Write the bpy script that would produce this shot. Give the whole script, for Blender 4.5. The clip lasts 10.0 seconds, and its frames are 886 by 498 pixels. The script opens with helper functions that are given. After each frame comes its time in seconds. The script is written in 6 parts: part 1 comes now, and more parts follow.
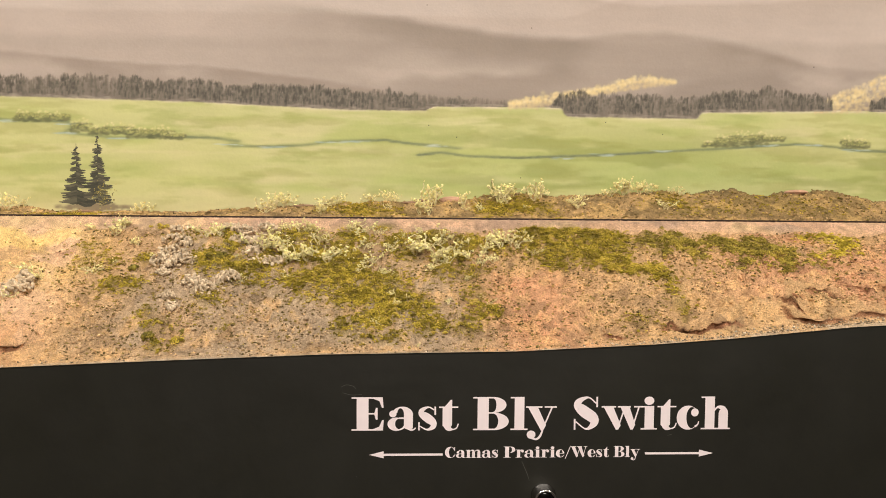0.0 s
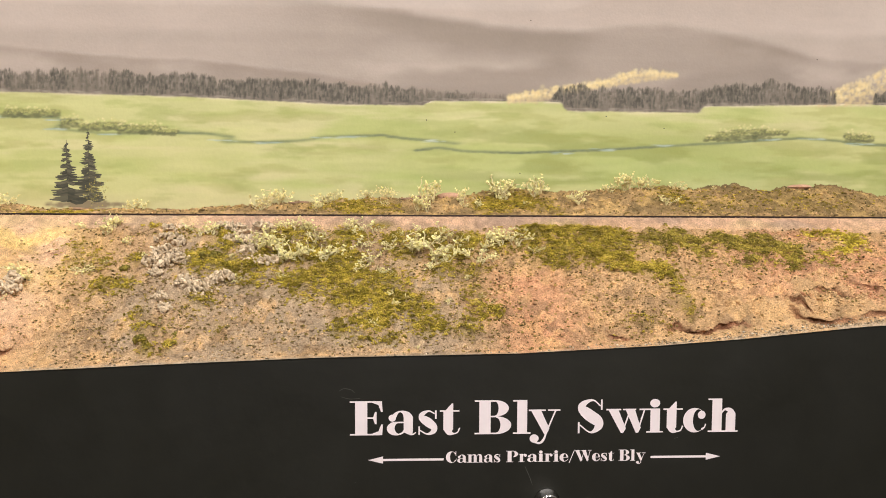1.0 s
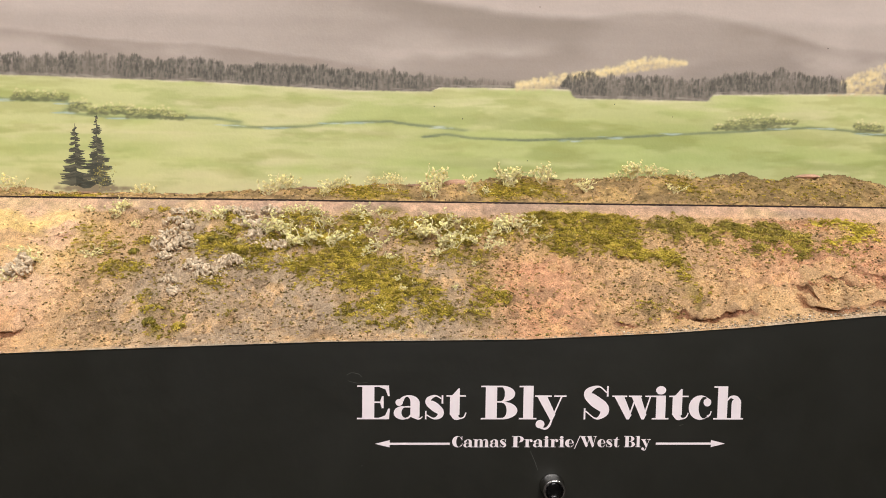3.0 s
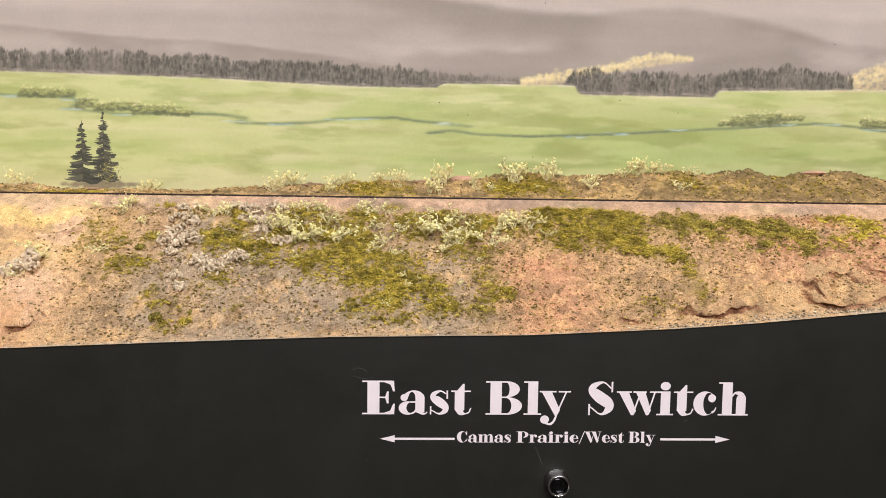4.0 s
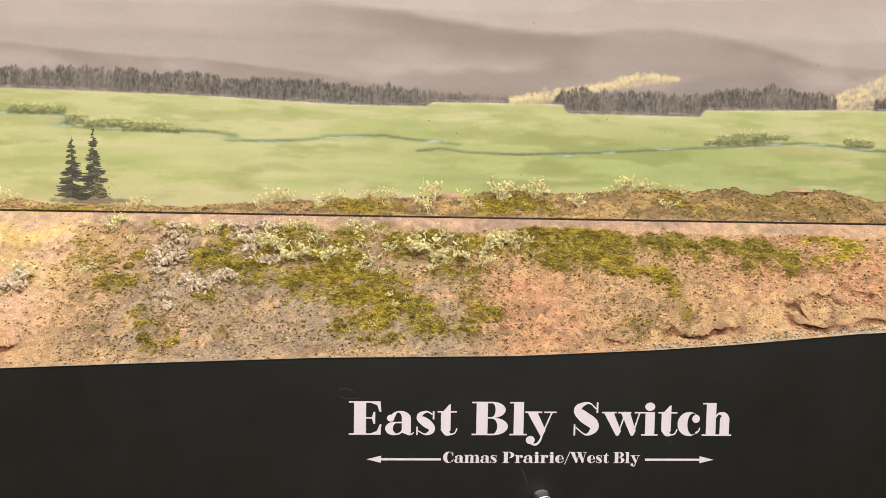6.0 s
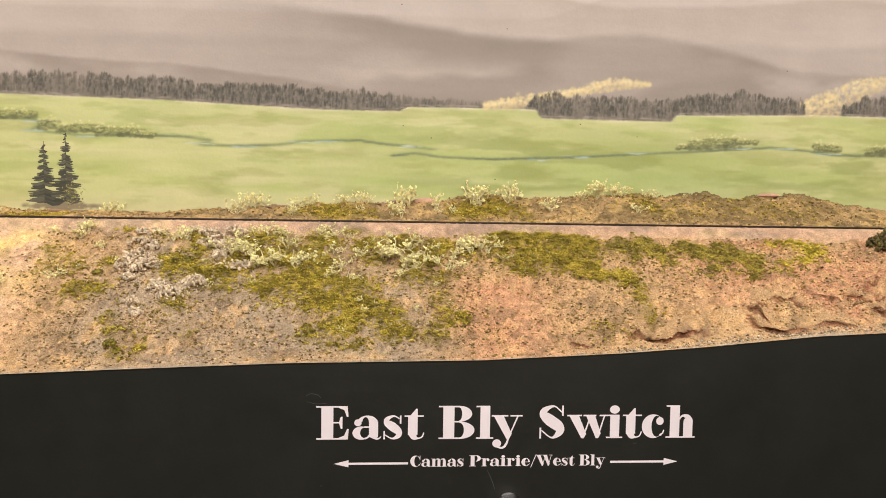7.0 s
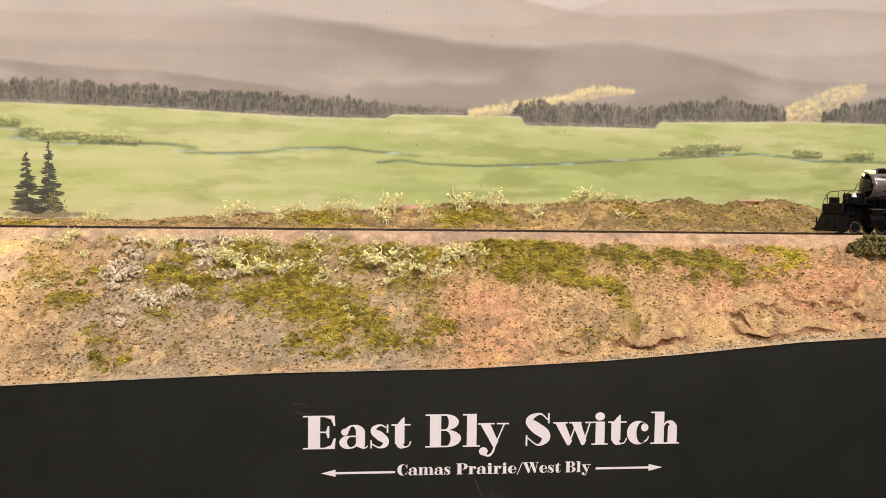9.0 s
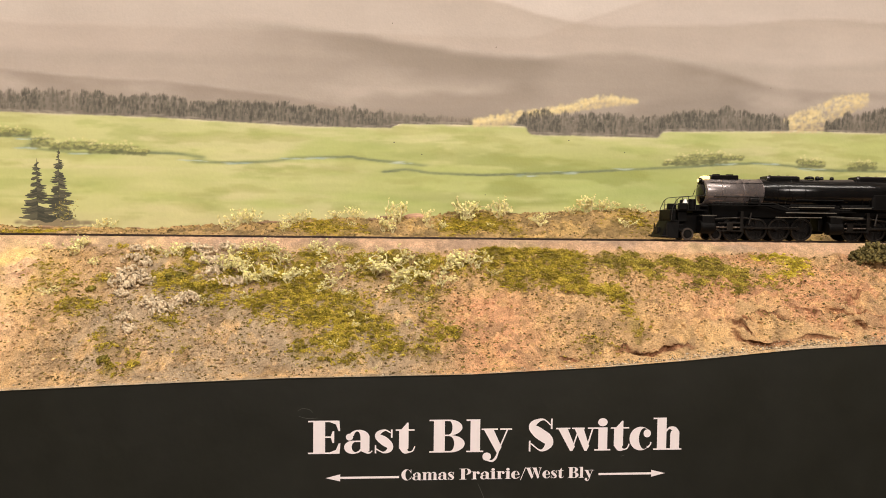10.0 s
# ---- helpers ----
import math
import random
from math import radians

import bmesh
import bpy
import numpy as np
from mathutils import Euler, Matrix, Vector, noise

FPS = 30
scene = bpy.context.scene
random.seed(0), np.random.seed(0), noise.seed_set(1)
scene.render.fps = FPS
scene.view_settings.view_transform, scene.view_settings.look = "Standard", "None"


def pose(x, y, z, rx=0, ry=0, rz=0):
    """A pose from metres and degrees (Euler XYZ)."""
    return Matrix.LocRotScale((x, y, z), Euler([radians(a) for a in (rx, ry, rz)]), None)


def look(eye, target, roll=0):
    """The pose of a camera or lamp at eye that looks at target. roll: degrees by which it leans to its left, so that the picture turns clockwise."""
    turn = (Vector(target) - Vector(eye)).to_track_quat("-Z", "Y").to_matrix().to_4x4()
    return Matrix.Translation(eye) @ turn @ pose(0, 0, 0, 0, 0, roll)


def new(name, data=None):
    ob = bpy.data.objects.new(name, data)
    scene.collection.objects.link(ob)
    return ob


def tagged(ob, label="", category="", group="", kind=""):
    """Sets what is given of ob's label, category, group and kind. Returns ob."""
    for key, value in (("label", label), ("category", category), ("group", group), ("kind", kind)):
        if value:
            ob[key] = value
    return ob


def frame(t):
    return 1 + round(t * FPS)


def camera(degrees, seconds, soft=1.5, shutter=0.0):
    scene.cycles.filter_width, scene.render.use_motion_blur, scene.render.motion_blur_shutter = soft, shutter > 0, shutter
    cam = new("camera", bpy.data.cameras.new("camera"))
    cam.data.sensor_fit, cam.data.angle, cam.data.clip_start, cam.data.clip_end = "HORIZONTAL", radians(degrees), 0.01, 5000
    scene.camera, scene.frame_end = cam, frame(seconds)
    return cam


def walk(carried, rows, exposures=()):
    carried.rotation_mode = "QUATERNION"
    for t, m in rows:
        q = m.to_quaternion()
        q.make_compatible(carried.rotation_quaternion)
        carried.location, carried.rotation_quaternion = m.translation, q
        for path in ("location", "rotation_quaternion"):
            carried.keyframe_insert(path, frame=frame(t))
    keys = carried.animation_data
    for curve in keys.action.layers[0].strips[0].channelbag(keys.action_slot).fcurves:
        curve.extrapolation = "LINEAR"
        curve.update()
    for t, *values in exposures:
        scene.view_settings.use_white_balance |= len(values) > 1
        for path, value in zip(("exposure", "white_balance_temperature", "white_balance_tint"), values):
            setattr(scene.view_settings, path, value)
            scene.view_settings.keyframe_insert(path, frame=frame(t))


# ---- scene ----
cam = camera(63.2, 10.0, soft=0.9)
PATH = [
    (0, (0.038, -0.448, 0.14), (0.121, 1.548, 0.028), 0.5),
    (0.5, (0.039, -0.436, 0.137), (0.131, 1.558, 0.015), 0.3),
    (1, (0.036, -0.435, 0.143), (0.13, 1.559, 0.013), 0.3),
    (1.5, (0.036, -0.433, 0.144), (0.127, 1.56, 0.006), 0.5),
    (2, (0.038, -0.434, 0.143), (0.129, 1.559, -0.001), 0.6),
    (2.5, (0.034, -0.435, 0.142), (0.121, 1.557, -0.011), 0.7),
    (4, (0.034, -0.437, 0.141), (0.101, 1.555, -0.031), 0.8),
    (4.5, (0.032, -0.436, 0.144), (0.094, 1.556, -0.027), 0.8),
    (5, (0.034, -0.435, 0.145), (0.098, 1.557, -0.019), 0.9),
    (5.5, (0.034, -0.437, 0.146), (0.107, 1.556, -0.005), 1.0),
    (7, (0.049, -0.445, 0.15), (0.177, 1.547, 0.017), 0.9),
    (7.5, (0.051, -0.445, 0.149), (0.195, 1.545, 0.014), 0.8),
    (8, (0.049, -0.448, 0.149), (0.205, 1.541, 0.01), 0.6),
    (8.5, (0.05, -0.447, 0.15), (0.212, 1.542, 0.016), 0.6),
    (9, (0.049, -0.447, 0.154), (0.215, 1.542, 0.03), 0.7),
    (9.5, (0.047, -0.446, 0.157), (0.207, 1.545, 0.047), 0.7),
    (10, (0.05, -0.453, 0.152), (0.199, 1.54, 0.057), 0.7),
]
EXPOSURES = ((0.0, -0.14, 6550, 10), (0.5, -0.10, 6450, 10), (1.0, -0.06, 6100, 10), (2.5, -0.10, 5950, 10), (4.5, -0.04, 5700, 10), (5.5, -0.05, 5750, 10), (7.0, -0.10, 6150, 10), (7.5, -0.09, 6150, 10), (9.0, -0.09, 6150, 10), (10.0, -0.10, 6650, 10))
walk(cam, [(t, look(eye, target, roll)) for t, eye, target, roll in PATH], EXPOSURES)

# ---- plan ----
RAIL_Z = 0.132          # top of the rails
TRACK_Y = 0.180         # centre line of the track
BACK_Y = 0.347          # face of the painted backdrop
FLOOR_Z, CEIL_Z = -1.15, 1.35
PILOT_END, SPEED = 0.2885, 0.159

# ---- light ----
world = bpy.data.worlds.new("world")
world.use_nodes = True
world.node_tree.nodes["Background"].inputs[0].default_value = (1.0, 0.93, 0.85, 1)
world.node_tree.nodes["Background"].inputs[1].default_value = 0.05
scene.world = world


def area_lamp(name, eye, target, sx, sy, watts, colour):
    data = bpy.data.lights.new(name, "AREA")
    data.shape, data.size, data.size_y, data.energy, data.color = "RECTANGLE", sx, sy, watts, colour
    ob = new(name, data)
    ob.matrix_world = look(eye, target)
    return ob


area_lamp("strip_lamp", (0.1, -0.46, 1.18), (0.1, 0.12, 0.1), 2.4, 0.05, 22.6, (1.0, 0.925, 0.845))
# unseen fill from the aisle, added to brighten fascia and letters
area_lamp("aisle_lamp", (0.2, -2.1, 1.25), (0.1, 0.0, 0.0), 1.2, 0.30, 39, (1.0, 0.91, 0.85))
# unseen warm spot, added to brighten the scenery at the left
spot = bpy.data.lights.new("track_spot", "SPOT")
spot.energy, spot.spot_size, spot.spot_blend, spot.color, spot.shadow_soft_size = 14, radians(34), 1.0, (1.0, 0.82, 0.58), 0.03
spot_ob = new("track_spot", spot)
spot_ob.matrix_world = look((-0.75, -0.45, 1.05), (-0.42, 0.12, 0.1))


# ---- materials ----
def srgb(r, g, b):
    return tuple((c / 255 / 12.92) if c <= 10 else ((c / 255 + 0.055) / 1.055) ** 2.4 for c in (r, g, b))


def material(name, colour=(0.5, 0.5, 0.5), rough=0.6, metal=0.0, vary=0.15, scale=60.0, bump=0.0, bump_scale=300.0, attribute="", island=0.0, per_object=0.0, coat=0.0, glow=0.0, fine=None, spec=0.5):
    """A principled material with noise at two scales, fine relief and, where asked, colours kept on the mesh."""
    m = bpy.data.materials.new(name)
    m.use_nodes = True
    nt = m.node_tree
    b = nt.nodes["Principled BSDF"]
    link, add = nt.links.new, nt.nodes.new
    b.inputs["Metallic"].default_value = metal
    co = add("ShaderNodeTexCoord")

    def noise_node(s, detail=4.0):
        n = add("ShaderNodeTexNoise")
        n.inputs["Scale"].default_value, n.inputs["Detail"].default_value = s, detail
        link(co.outputs["Object"], n.inputs["Vector"])
        return n

    if attribute:
        a = add("ShaderNodeAttribute")
        a.attribute_name = attribute
        out = a.outputs["Color"]
    else:
        c = add("ShaderNodeRGB")
        c.outputs[0].default_value = (*colour, 1)
        out = c.outputs[0]
    factors = []
    for s, w in ((scale, vary), (scale * 9, vary * 0.7 if fine is None else fine)):
        if w > 0:
            r = add("ShaderNodeMapRange")
            r.inputs["From Min"].default_value, r.inputs["From Max"].default_value = 0.3, 0.7
            r.inputs["To Min"].default_value, r.inputs["To Max"].default_value = 1 - w, 1 + w
            link(noise_node(s).outputs["Fac"], r.inputs["Value"])
            factors.append(r.outputs[0])
    for w, node, socket in ((island, "ShaderNodeNewGeometry", "Random Per Island"), (per_object, "ShaderNodeObjectInfo", "Random")):
        if w > 0:
            r = add("ShaderNodeMapRange")
            r.inputs["To Min"].default_value, r.inputs["To Max"].default_value = 1 - w, 1 + w
            link(add(node).outputs[socket], r.inputs["Value"])
            factors.append(r.outputs[0])
    for f in factors:
        v = add("ShaderNodeVectorMath")
        v.operation = "SCALE"
        link(out, v.inputs[0])
        link(f, v.inputs["Scale"])
        out = v.outputs[0]
    link(out, b.inputs["Base Color"])
    rr = add("ShaderNodeMapRange")
    rr.inputs["To Min"].default_value, rr.inputs["To Max"].default_value = max(rough - 0.1, 0.03), min(rough + 0.1, 1)
    link(noise_node(scale * 3).outputs["Fac"], rr.inputs["Value"])
    link(rr.outputs[0], b.inputs["Roughness"])
    if bump > 0:
        bn = add("ShaderNodeBump")
        bn.inputs["Strength"].default_value, bn.inputs["Distance"].default_value = 1.0, bump
        link(noise_node(bump_scale, 6.0).outputs["Fac"], bn.inputs["Height"])
        link(bn.outputs[0], b.inputs["Normal"])
    b.inputs["Coat Weight"].default_value = coat
    b.inputs["Specular IOR Level"].default_value = spec
    if glow > 0:
        link(out, b.inputs["Emission Color"])
        b.inputs["Emission Strength"].default_value = glow
    return m


M_WALL = material("room_paint", (0.30, 0.27, 0.24), 0.8, vary=0.05, scale=3)
M_CEIL = material("ceiling_paint", (0.75, 0.72, 0.68), 0.9, vary=0.04, scale=3)
M_FLOOR = material("carpet", (0.10, 0.09, 0.085), 0.95, vary=0.2, scale=12, bump=0.002, bump_scale=200)
M_FASCIA = material("fascia_paint", (0.0135, 0.0130, 0.0082), 0.5, vary=0.12, scale=9, bump=0.00025, bump_scale=90)
M_BACK = material("backdrop_paint", rough=0.75, vary=0.03, scale=25, bump=0.0002, bump_scale=400, attribute="paint")
M_GROUND = material("scenery_soil", rough=0.95, spec=0.1, vary=0.16, scale=150, bump=0.0022, bump_scale=800, attribute="soil", fine=0.38)
M_RAIL = material("rail_steel", (0.045, 0.032, 0.026), 0.5, metal=0.6, vary=0.2, scale=80)
M_TIE = material("tie_wood", (0.06, 0.045, 0.035), 0.85, vary=0.25, scale=90, per_object=0.3)
M_LETTER = material("letter_vinyl", (0.99, 0.875, 0.86), 0.55, vary=0.02, scale=30)
M_BLACK = material("engine_black", (0.005, 0.0046, 0.0046), 0.20, spec=0.4, vary=0.2, scale=60)

M_TURF = material("foam_turf", rough=0.95, spec=0.05, vary=0.12, scale=300, attribute="soil")
M_TWIG = material("dry_twig", srgb(226, 214, 164), 0.8, vary=0.2, scale=200)
M_LEAF = material("pale_leaf", srgb(234, 225, 160), 0.8, spec=0.2, vary=0.15, scale=160, island=0.30)
M_LICHEN = material("dry_lichen", srgb(224, 203, 170), 0.95, vary=0.15, scale=220, island=0.2, bump=0.0004, bump_scale=1500)
M_BUSH = material("dark_foam", srgb(112, 100, 54), 0.95, vary=0.3, scale=220, island=0.35, bump=0.0006, bump_scale=1500)
M_MOSSBALL = material("green_foam", srgb(136, 124, 48), 0.95, vary=0.25, scale=220, island=0.3, bump=0.0004, bump_scale=1500)
M_ROCK = material("plaster_rock", srgb(146, 118, 92), 0.9, vary=0.25, scale=120, bump=0.0006, bump_scale=500)
M_REDROCK = material("red_rock", srgb(194, 154, 126), 0.9, vary=0.2, scale=120, bump=0.0006, bump_scale=500)
M_SCRATCH = material("scuffed_paint", (0.085, 0.08, 0.068), 0.6, vary=0.2, scale=90)
M_CHROME = material("chrome", (0.62, 0.60, 0.57), 0.16, metal=1.0, vary=0.04, scale=60)
M_LENS = material("black_lens", (0.004, 0.004, 0.004), 0.08, vary=0.1, scale=60)
# darker and duller than engine_black, for deck, frame, cylinders and firebox
M_MATT = material("matt_black", (0.0035, 0.003, 0.0027), 0.55, spec=0.1, vary=0.25, scale=120)
M_GRAPHITE = material("graphite_smokebox", (0.27, 0.232, 0.225), 0.28, metal=0.6, vary=0.1, scale=60)
M_WHEEL = material("wheel_black", (0.006, 0.005, 0.0045), 0.55, spec=0.15, vary=0.3, scale=160)
# pale colour that imitates light catching on edges
M_EDGE = material("glint_edge", (0.17, 0.155, 0.13), 0.4, metal=0.3, vary=0.3, scale=120)
M_TYRE = material("wheel_steel", (0.20, 0.165, 0.14), 0.30, metal=0.8, vary=0.2, scale=160)
M_RODS = material("rod_steel", (0.040, 0.035, 0.031), 0.35, metal=0.8, vary=0.2, scale=160)
M_PIPE = material("pipe_black", (0.012, 0.011, 0.010), 0.35, vary=0.2, scale=160)
M_LAMP = material("headlight_glow", (1.0, 0.80, 0.30), 0.4, vary=0.0, glow=1.8)
M_SILVER = material("silver_casting", (0.90, 0.88, 0.84), 0.35, metal=0.15, vary=0.05, scale=160)
M_GLASS = material("cab_glass", (0.02, 0.022, 0.024), 0.1, vary=0.05, scale=60)


# ---- mesh helpers ----
def part(name, bm, mat, parent=None, label="", smooth=False):
    """One mesh object from a bmesh, under its thing."""
    me = bpy.data.meshes.new(name)
    bm.normal_update()
    bm.to_mesh(me)
    bm.free()
    me.materials.append(mat)
    if smooth:
        me.polygons.foreach_set("use_smooth", [True] * len(me.polygons))
    ob = new(name, me)
    ob.parent = parent
    return tagged(ob, label)


def box(bm, x0, x1, y0, y1, z0, z1, bevel=0.0):
    made = bmesh.ops.create_cube(bm, size=1.0, matrix=Matrix.Translation(((x0 + x1) / 2, (y0 + y1) / 2, (z0 + z1) / 2)) @ Matrix.Diagonal((x1 - x0, y1 - y0, z1 - z0, 1)))
    if bevel > 0:
        edges = list({e for v in made["verts"] for e in v.link_edges})
        bmesh.ops.bevel(bm, geom=edges, offset=bevel, segments=2, affect="EDGES", profile=0.6)
    return bm


def rod(bm, a, b, r, seg=8, r2=None):
    """A round bar from a to b."""
    a, b = Vector(a), Vector(b)
    d = b - a
    m = Matrix.Translation((a + b) / 2) @ d.to_track_quat("Z", "Y").to_matrix().to_4x4()
    bmesh.ops.create_cone(bm, cap_ends=True, segments=seg, radius1=r, radius2=r if r2 is None else r2, depth=d.length, matrix=m)
    return bm


def lathe(bm, profile, axis, centre, seg=32):
    """Turns (along, radius) pairs round an axis 'x', 'y' or 'z' through centre."""
    rings = []
    for along, r in profile:
        ring = []
        for k in range(seg):
            a = 2 * math.pi * k / seg
            u, v = max(r, 1e-6) * math.cos(a), max(r, 1e-6) * math.sin(a)
            p = {"x": (along, u, v), "y": (v, along, u), "z": (u, v, along)}[axis]
            ring.append(bm.verts.new(Vector(p) + Vector(centre)))
        rings.append(ring)
    for p, q in zip(rings, rings[1:]):
        for k in range(seg):
            bm.faces.new((p[k], p[(k + 1) % seg], q[(k + 1) % seg], q[k]))
    bm.faces.new(list(reversed(rings[0])))
    bm.faces.new(rings[-1])
    return bm


def fresh():
    return bmesh.new()


def value_noise(x, y, seed=0):
    """Smooth random values in 0..1 over arrays of places."""
    x, y = np.asarray(x, float), np.asarray(y, float)
    i, j = np.floor(x).astype(np.int64), np.floor(y).astype(np.int64)
    u, v = x - i, y - j
    u, v = u * u * (3 - 2 * u), v * v * (3 - 2 * v)

    def corner(a, b):
        h = (a * 374761393 + b * 668265263 + seed * 974634777) & 0x7FFFFFFF
        h = ((h ^ (h >> 13)) * 1274126177) & 0x7FFFFFFF
        return ((h ^ (h >> 16)) & 0xFFFF) / 65535.0

    return (corner(i, j) * (1 - u) + corner(i + 1, j) * u) * (1 - v) + (corner(i, j + 1) * (1 - u) + corner(i + 1, j + 1) * u) * v


def fbm(x, y, seed=0, octaves=4):
    total, weight, scale = 0.0, 0.0, 1.0
    for k in range(octaves):
        total = total + value_noise(x * scale + 17.3 * k, y * scale - 9.1 * k, seed + k) / scale
        weight += 1 / scale
        scale *= 2.03
    return total / weight


def step(a, b, x):
    u = np.clip((x - a) / (b - a), 0, 1)
    return u * u * (3 - 2 * u)


def mix(colour, target, f):
    return colour + (np.asarray(target) - colour) * f[..., None]


def sheet(name, X, Y, Z, colours, attribute, mat, smooth=True):
    """A grid mesh from 2D arrays, with a colour at each corner point."""
    n, m = X.shape
    me = bpy.data.meshes.new(name)
    idx = np.arange(n * m).reshape(n, m)
    quads = np.stack([idx[:-1, :-1], idx[:-1, 1:], idx[1:, 1:], idx[1:, :-1]], -1).reshape(-1, 4)
    me.vertices.add(n * m)
    me.vertices.foreach_set("co", np.stack([X, Y, Z], -1).astype(np.float32).ravel())
    me.loops.add(quads.size)
    me.loops.foreach_set("vertex_index", quads.astype(np.int32).ravel())
    me.polygons.add(len(quads))
    me.polygons.foreach_set("loop_start", np.arange(0, quads.size, 4, dtype=np.int32))
    me.polygons.foreach_set("use_smooth", np.full(len(quads), smooth))
    me.update(calc_edges=True)
    layer = me.color_attributes.new(attribute, "FLOAT_COLOR", "POINT")
    layer.data.foreach_set("color", np.concatenate([colours.reshape(-1, 3), np.ones((n * m, 1))], 1).astype(np.float32).ravel())
    me.materials.append(mat)
    return new(name, me)


# ---- the room that closes the place ----
def room():
    x0, x1, y0, y1 = -2.2, 3.4, -2.4, 0.75
    for name, spans, mat, words in (
            ("floor", (x0, x1, y0, y1, FLOOR_Z - 0.05, FLOOR_Z), M_FLOOR, "dark grey carpet floor of the train room"),
            ("ceiling", (x0, x1, y0, y1, CEIL_Z, CEIL_Z + 0.05), M_CEIL, "plain off-white ceiling above the layout"),
            ("wall_north", (x0, x1, y1, y1 + 0.1, FLOOR_Z, CEIL_Z), M_WALL, "plain beige wall behind the backdrop"),
            ("wall_south", (x0, x1, y0 - 0.1, y0, FLOOR_Z, CEIL_Z), M_WALL, "plain beige wall across the aisle"),
            ("wall_west", (x0 - 0.1, x0, y0, y1, FLOOR_Z, CEIL_Z), M_WALL, "plain beige end wall of the room"),
            ("wall_east", (x1, x1 + 0.1, y0, y1, FLOOR_Z, CEIL_Z), M_WALL, "plain beige end wall of the room")):
        tagged(part(name, box(fresh(), *spans), mat), words, "wall" if "wall" in name else name, kind="structure")


room()


# ---- ground ----
def edge_height(x):
    """Top of the fascia, where the scenery meets it."""
    return np.interp(x, (-1.2, -0.42, -0.222, -0.12, -0.018, 0.104, 0.192, 0.245, 0.323, 0.45, 0.8, 2.7),
                     (0.030, 0.034, 0.040, 0.0445, 0.0485, 0.0505, 0.055, 0.059, 0.0665, 0.073, 0.08, 0.08))


def ground_height(x, y):
    """Height of the scenery, without its fine relief."""
    e = edge_height(x)
    bed = 0.1205
    u = np.clip(y / 0.150, 0, 1) + 1e-9
    p = np.interp(x, (-0.3, -0.12, 0.0, 0.12, 0.25, 0.34), (1.05, 1.15, 1.45, 1.35, 0.85, 0.72))
    z = e + (bed - e) * np.power(u, p)
    z = z + (RAIL_Z - 0.0013 - bed) * step(0.148, 0.163, y)
    rise = np.interp(x, (-1.2, -0.42, -0.208, -0.118, 0.004, 0.151, 0.24, 0.34, 0.352, 0.377, 0.396, 0.415, 0.434, 0.446, 0.465, 0.49, 0.503, 0.523, 0.542, 0.6, 2.7),
                     (0.137, 0.137, 0.131, 0.138, 0.145, 0.154, 0.156, 0.1585, 0.160, 0.159, 0.163, 0.1585, 0.1575, 0.1615, 0.1595, 0.1635, 0.1625, 0.157, 0.152, 0.146, 0.140))
    return z + (rise - RAIL_Z + 0.0013) * step(0.225, BACK_Y, y)


GX = np.concatenate([np.linspace(-1.2, -0.47, 60)[:-1], np.arange(-0.47, 0.60, 0.00115), np.linspace(0.60, 2.7, 160)])
GY = np.concatenate([np.arange(-0.0005, 0.20, 0.00095), np.linspace(0.2, BACK_Y + 0.002, 66)])


# patches of growth on the slope: x, y, reach in x and y, density
MOSS_A = ((-0.217, 0.126, 0.008, 0.007, 0.5), (-0.188, 0.107, 0.004, 0.005, 0.5), (-0.207, 0.113, 0.017, 0.013, 0.3), (-0.172, 0.082, 0.014, 0.009, 0.5), (-0.183, 0.079, 0.006, 0.006, 0.5), (-0.162, 0.085, 0.006, 0.006, 0.4), (-0.165, 0.110, 0.008, 0.004, 0.7), (-0.134, 0.040, 0.011, 0.006, 0.3), (-0.146, 0.052, 0.006, 0.005, 0.4), (-0.127, 0.015, 0.004, 0.004, 0.9), (-0.116, 0.023, 0.003, 0.005, 0.9), (-0.086, 0.039, 0.005, 0.004, 0.35), (-0.108, 0.064, 0.010, 0.007, 0.4), (-0.105, 0.077, 0.006, 0.006, 0.6), (-0.124, 0.114, 0.010, 0.009, 0.95), (-0.106, 0.105, 0.017, 0.010, 0.95), (-0.105, 0.132, 0.011, 0.007, 0.8), (-0.085, 0.103, 0.010, 0.005, 0.8))
MOSS_B = ((-0.070, 0.114, 0.011, 0.008, 0.85), (-0.078, 0.091, 0.016, 0.006, 0.55), (-0.145, 0.142, 0.013, 0.006, 0.5), (-0.168, 0.152, 0.009, 0.003, 0.5), (-0.112, 0.146, 0.009, 0.007, 0.6), (-0.058, 0.141, 0.018, 0.010, 0.8), (-0.037, 0.122, 0.022, 0.013, 0.85), (-0.011, 0.117, 0.013, 0.009, 0.75), (-0.013, 0.142, 0.013, 0.009, 0.85), (0.014, 0.154, 0.009, 0.003, 0.7), (0.028, 0.137, 0.013, 0.009, 0.9), (0.033, 0.118, 0.009, 0.008, 0.7), (0.055, 0.140, 0.014, 0.008, 0.9), (0.067, 0.118, 0.013, 0.009, 0.75), (0.082, 0.137, 0.011, 0.009, 0.9), (-0.041, 0.090, 0.020, 0.011, 0.85), (-0.017, 0.098, 0.021, 0.011, 0.9), (0.016, 0.093, 0.017, 0.010, 0.75))
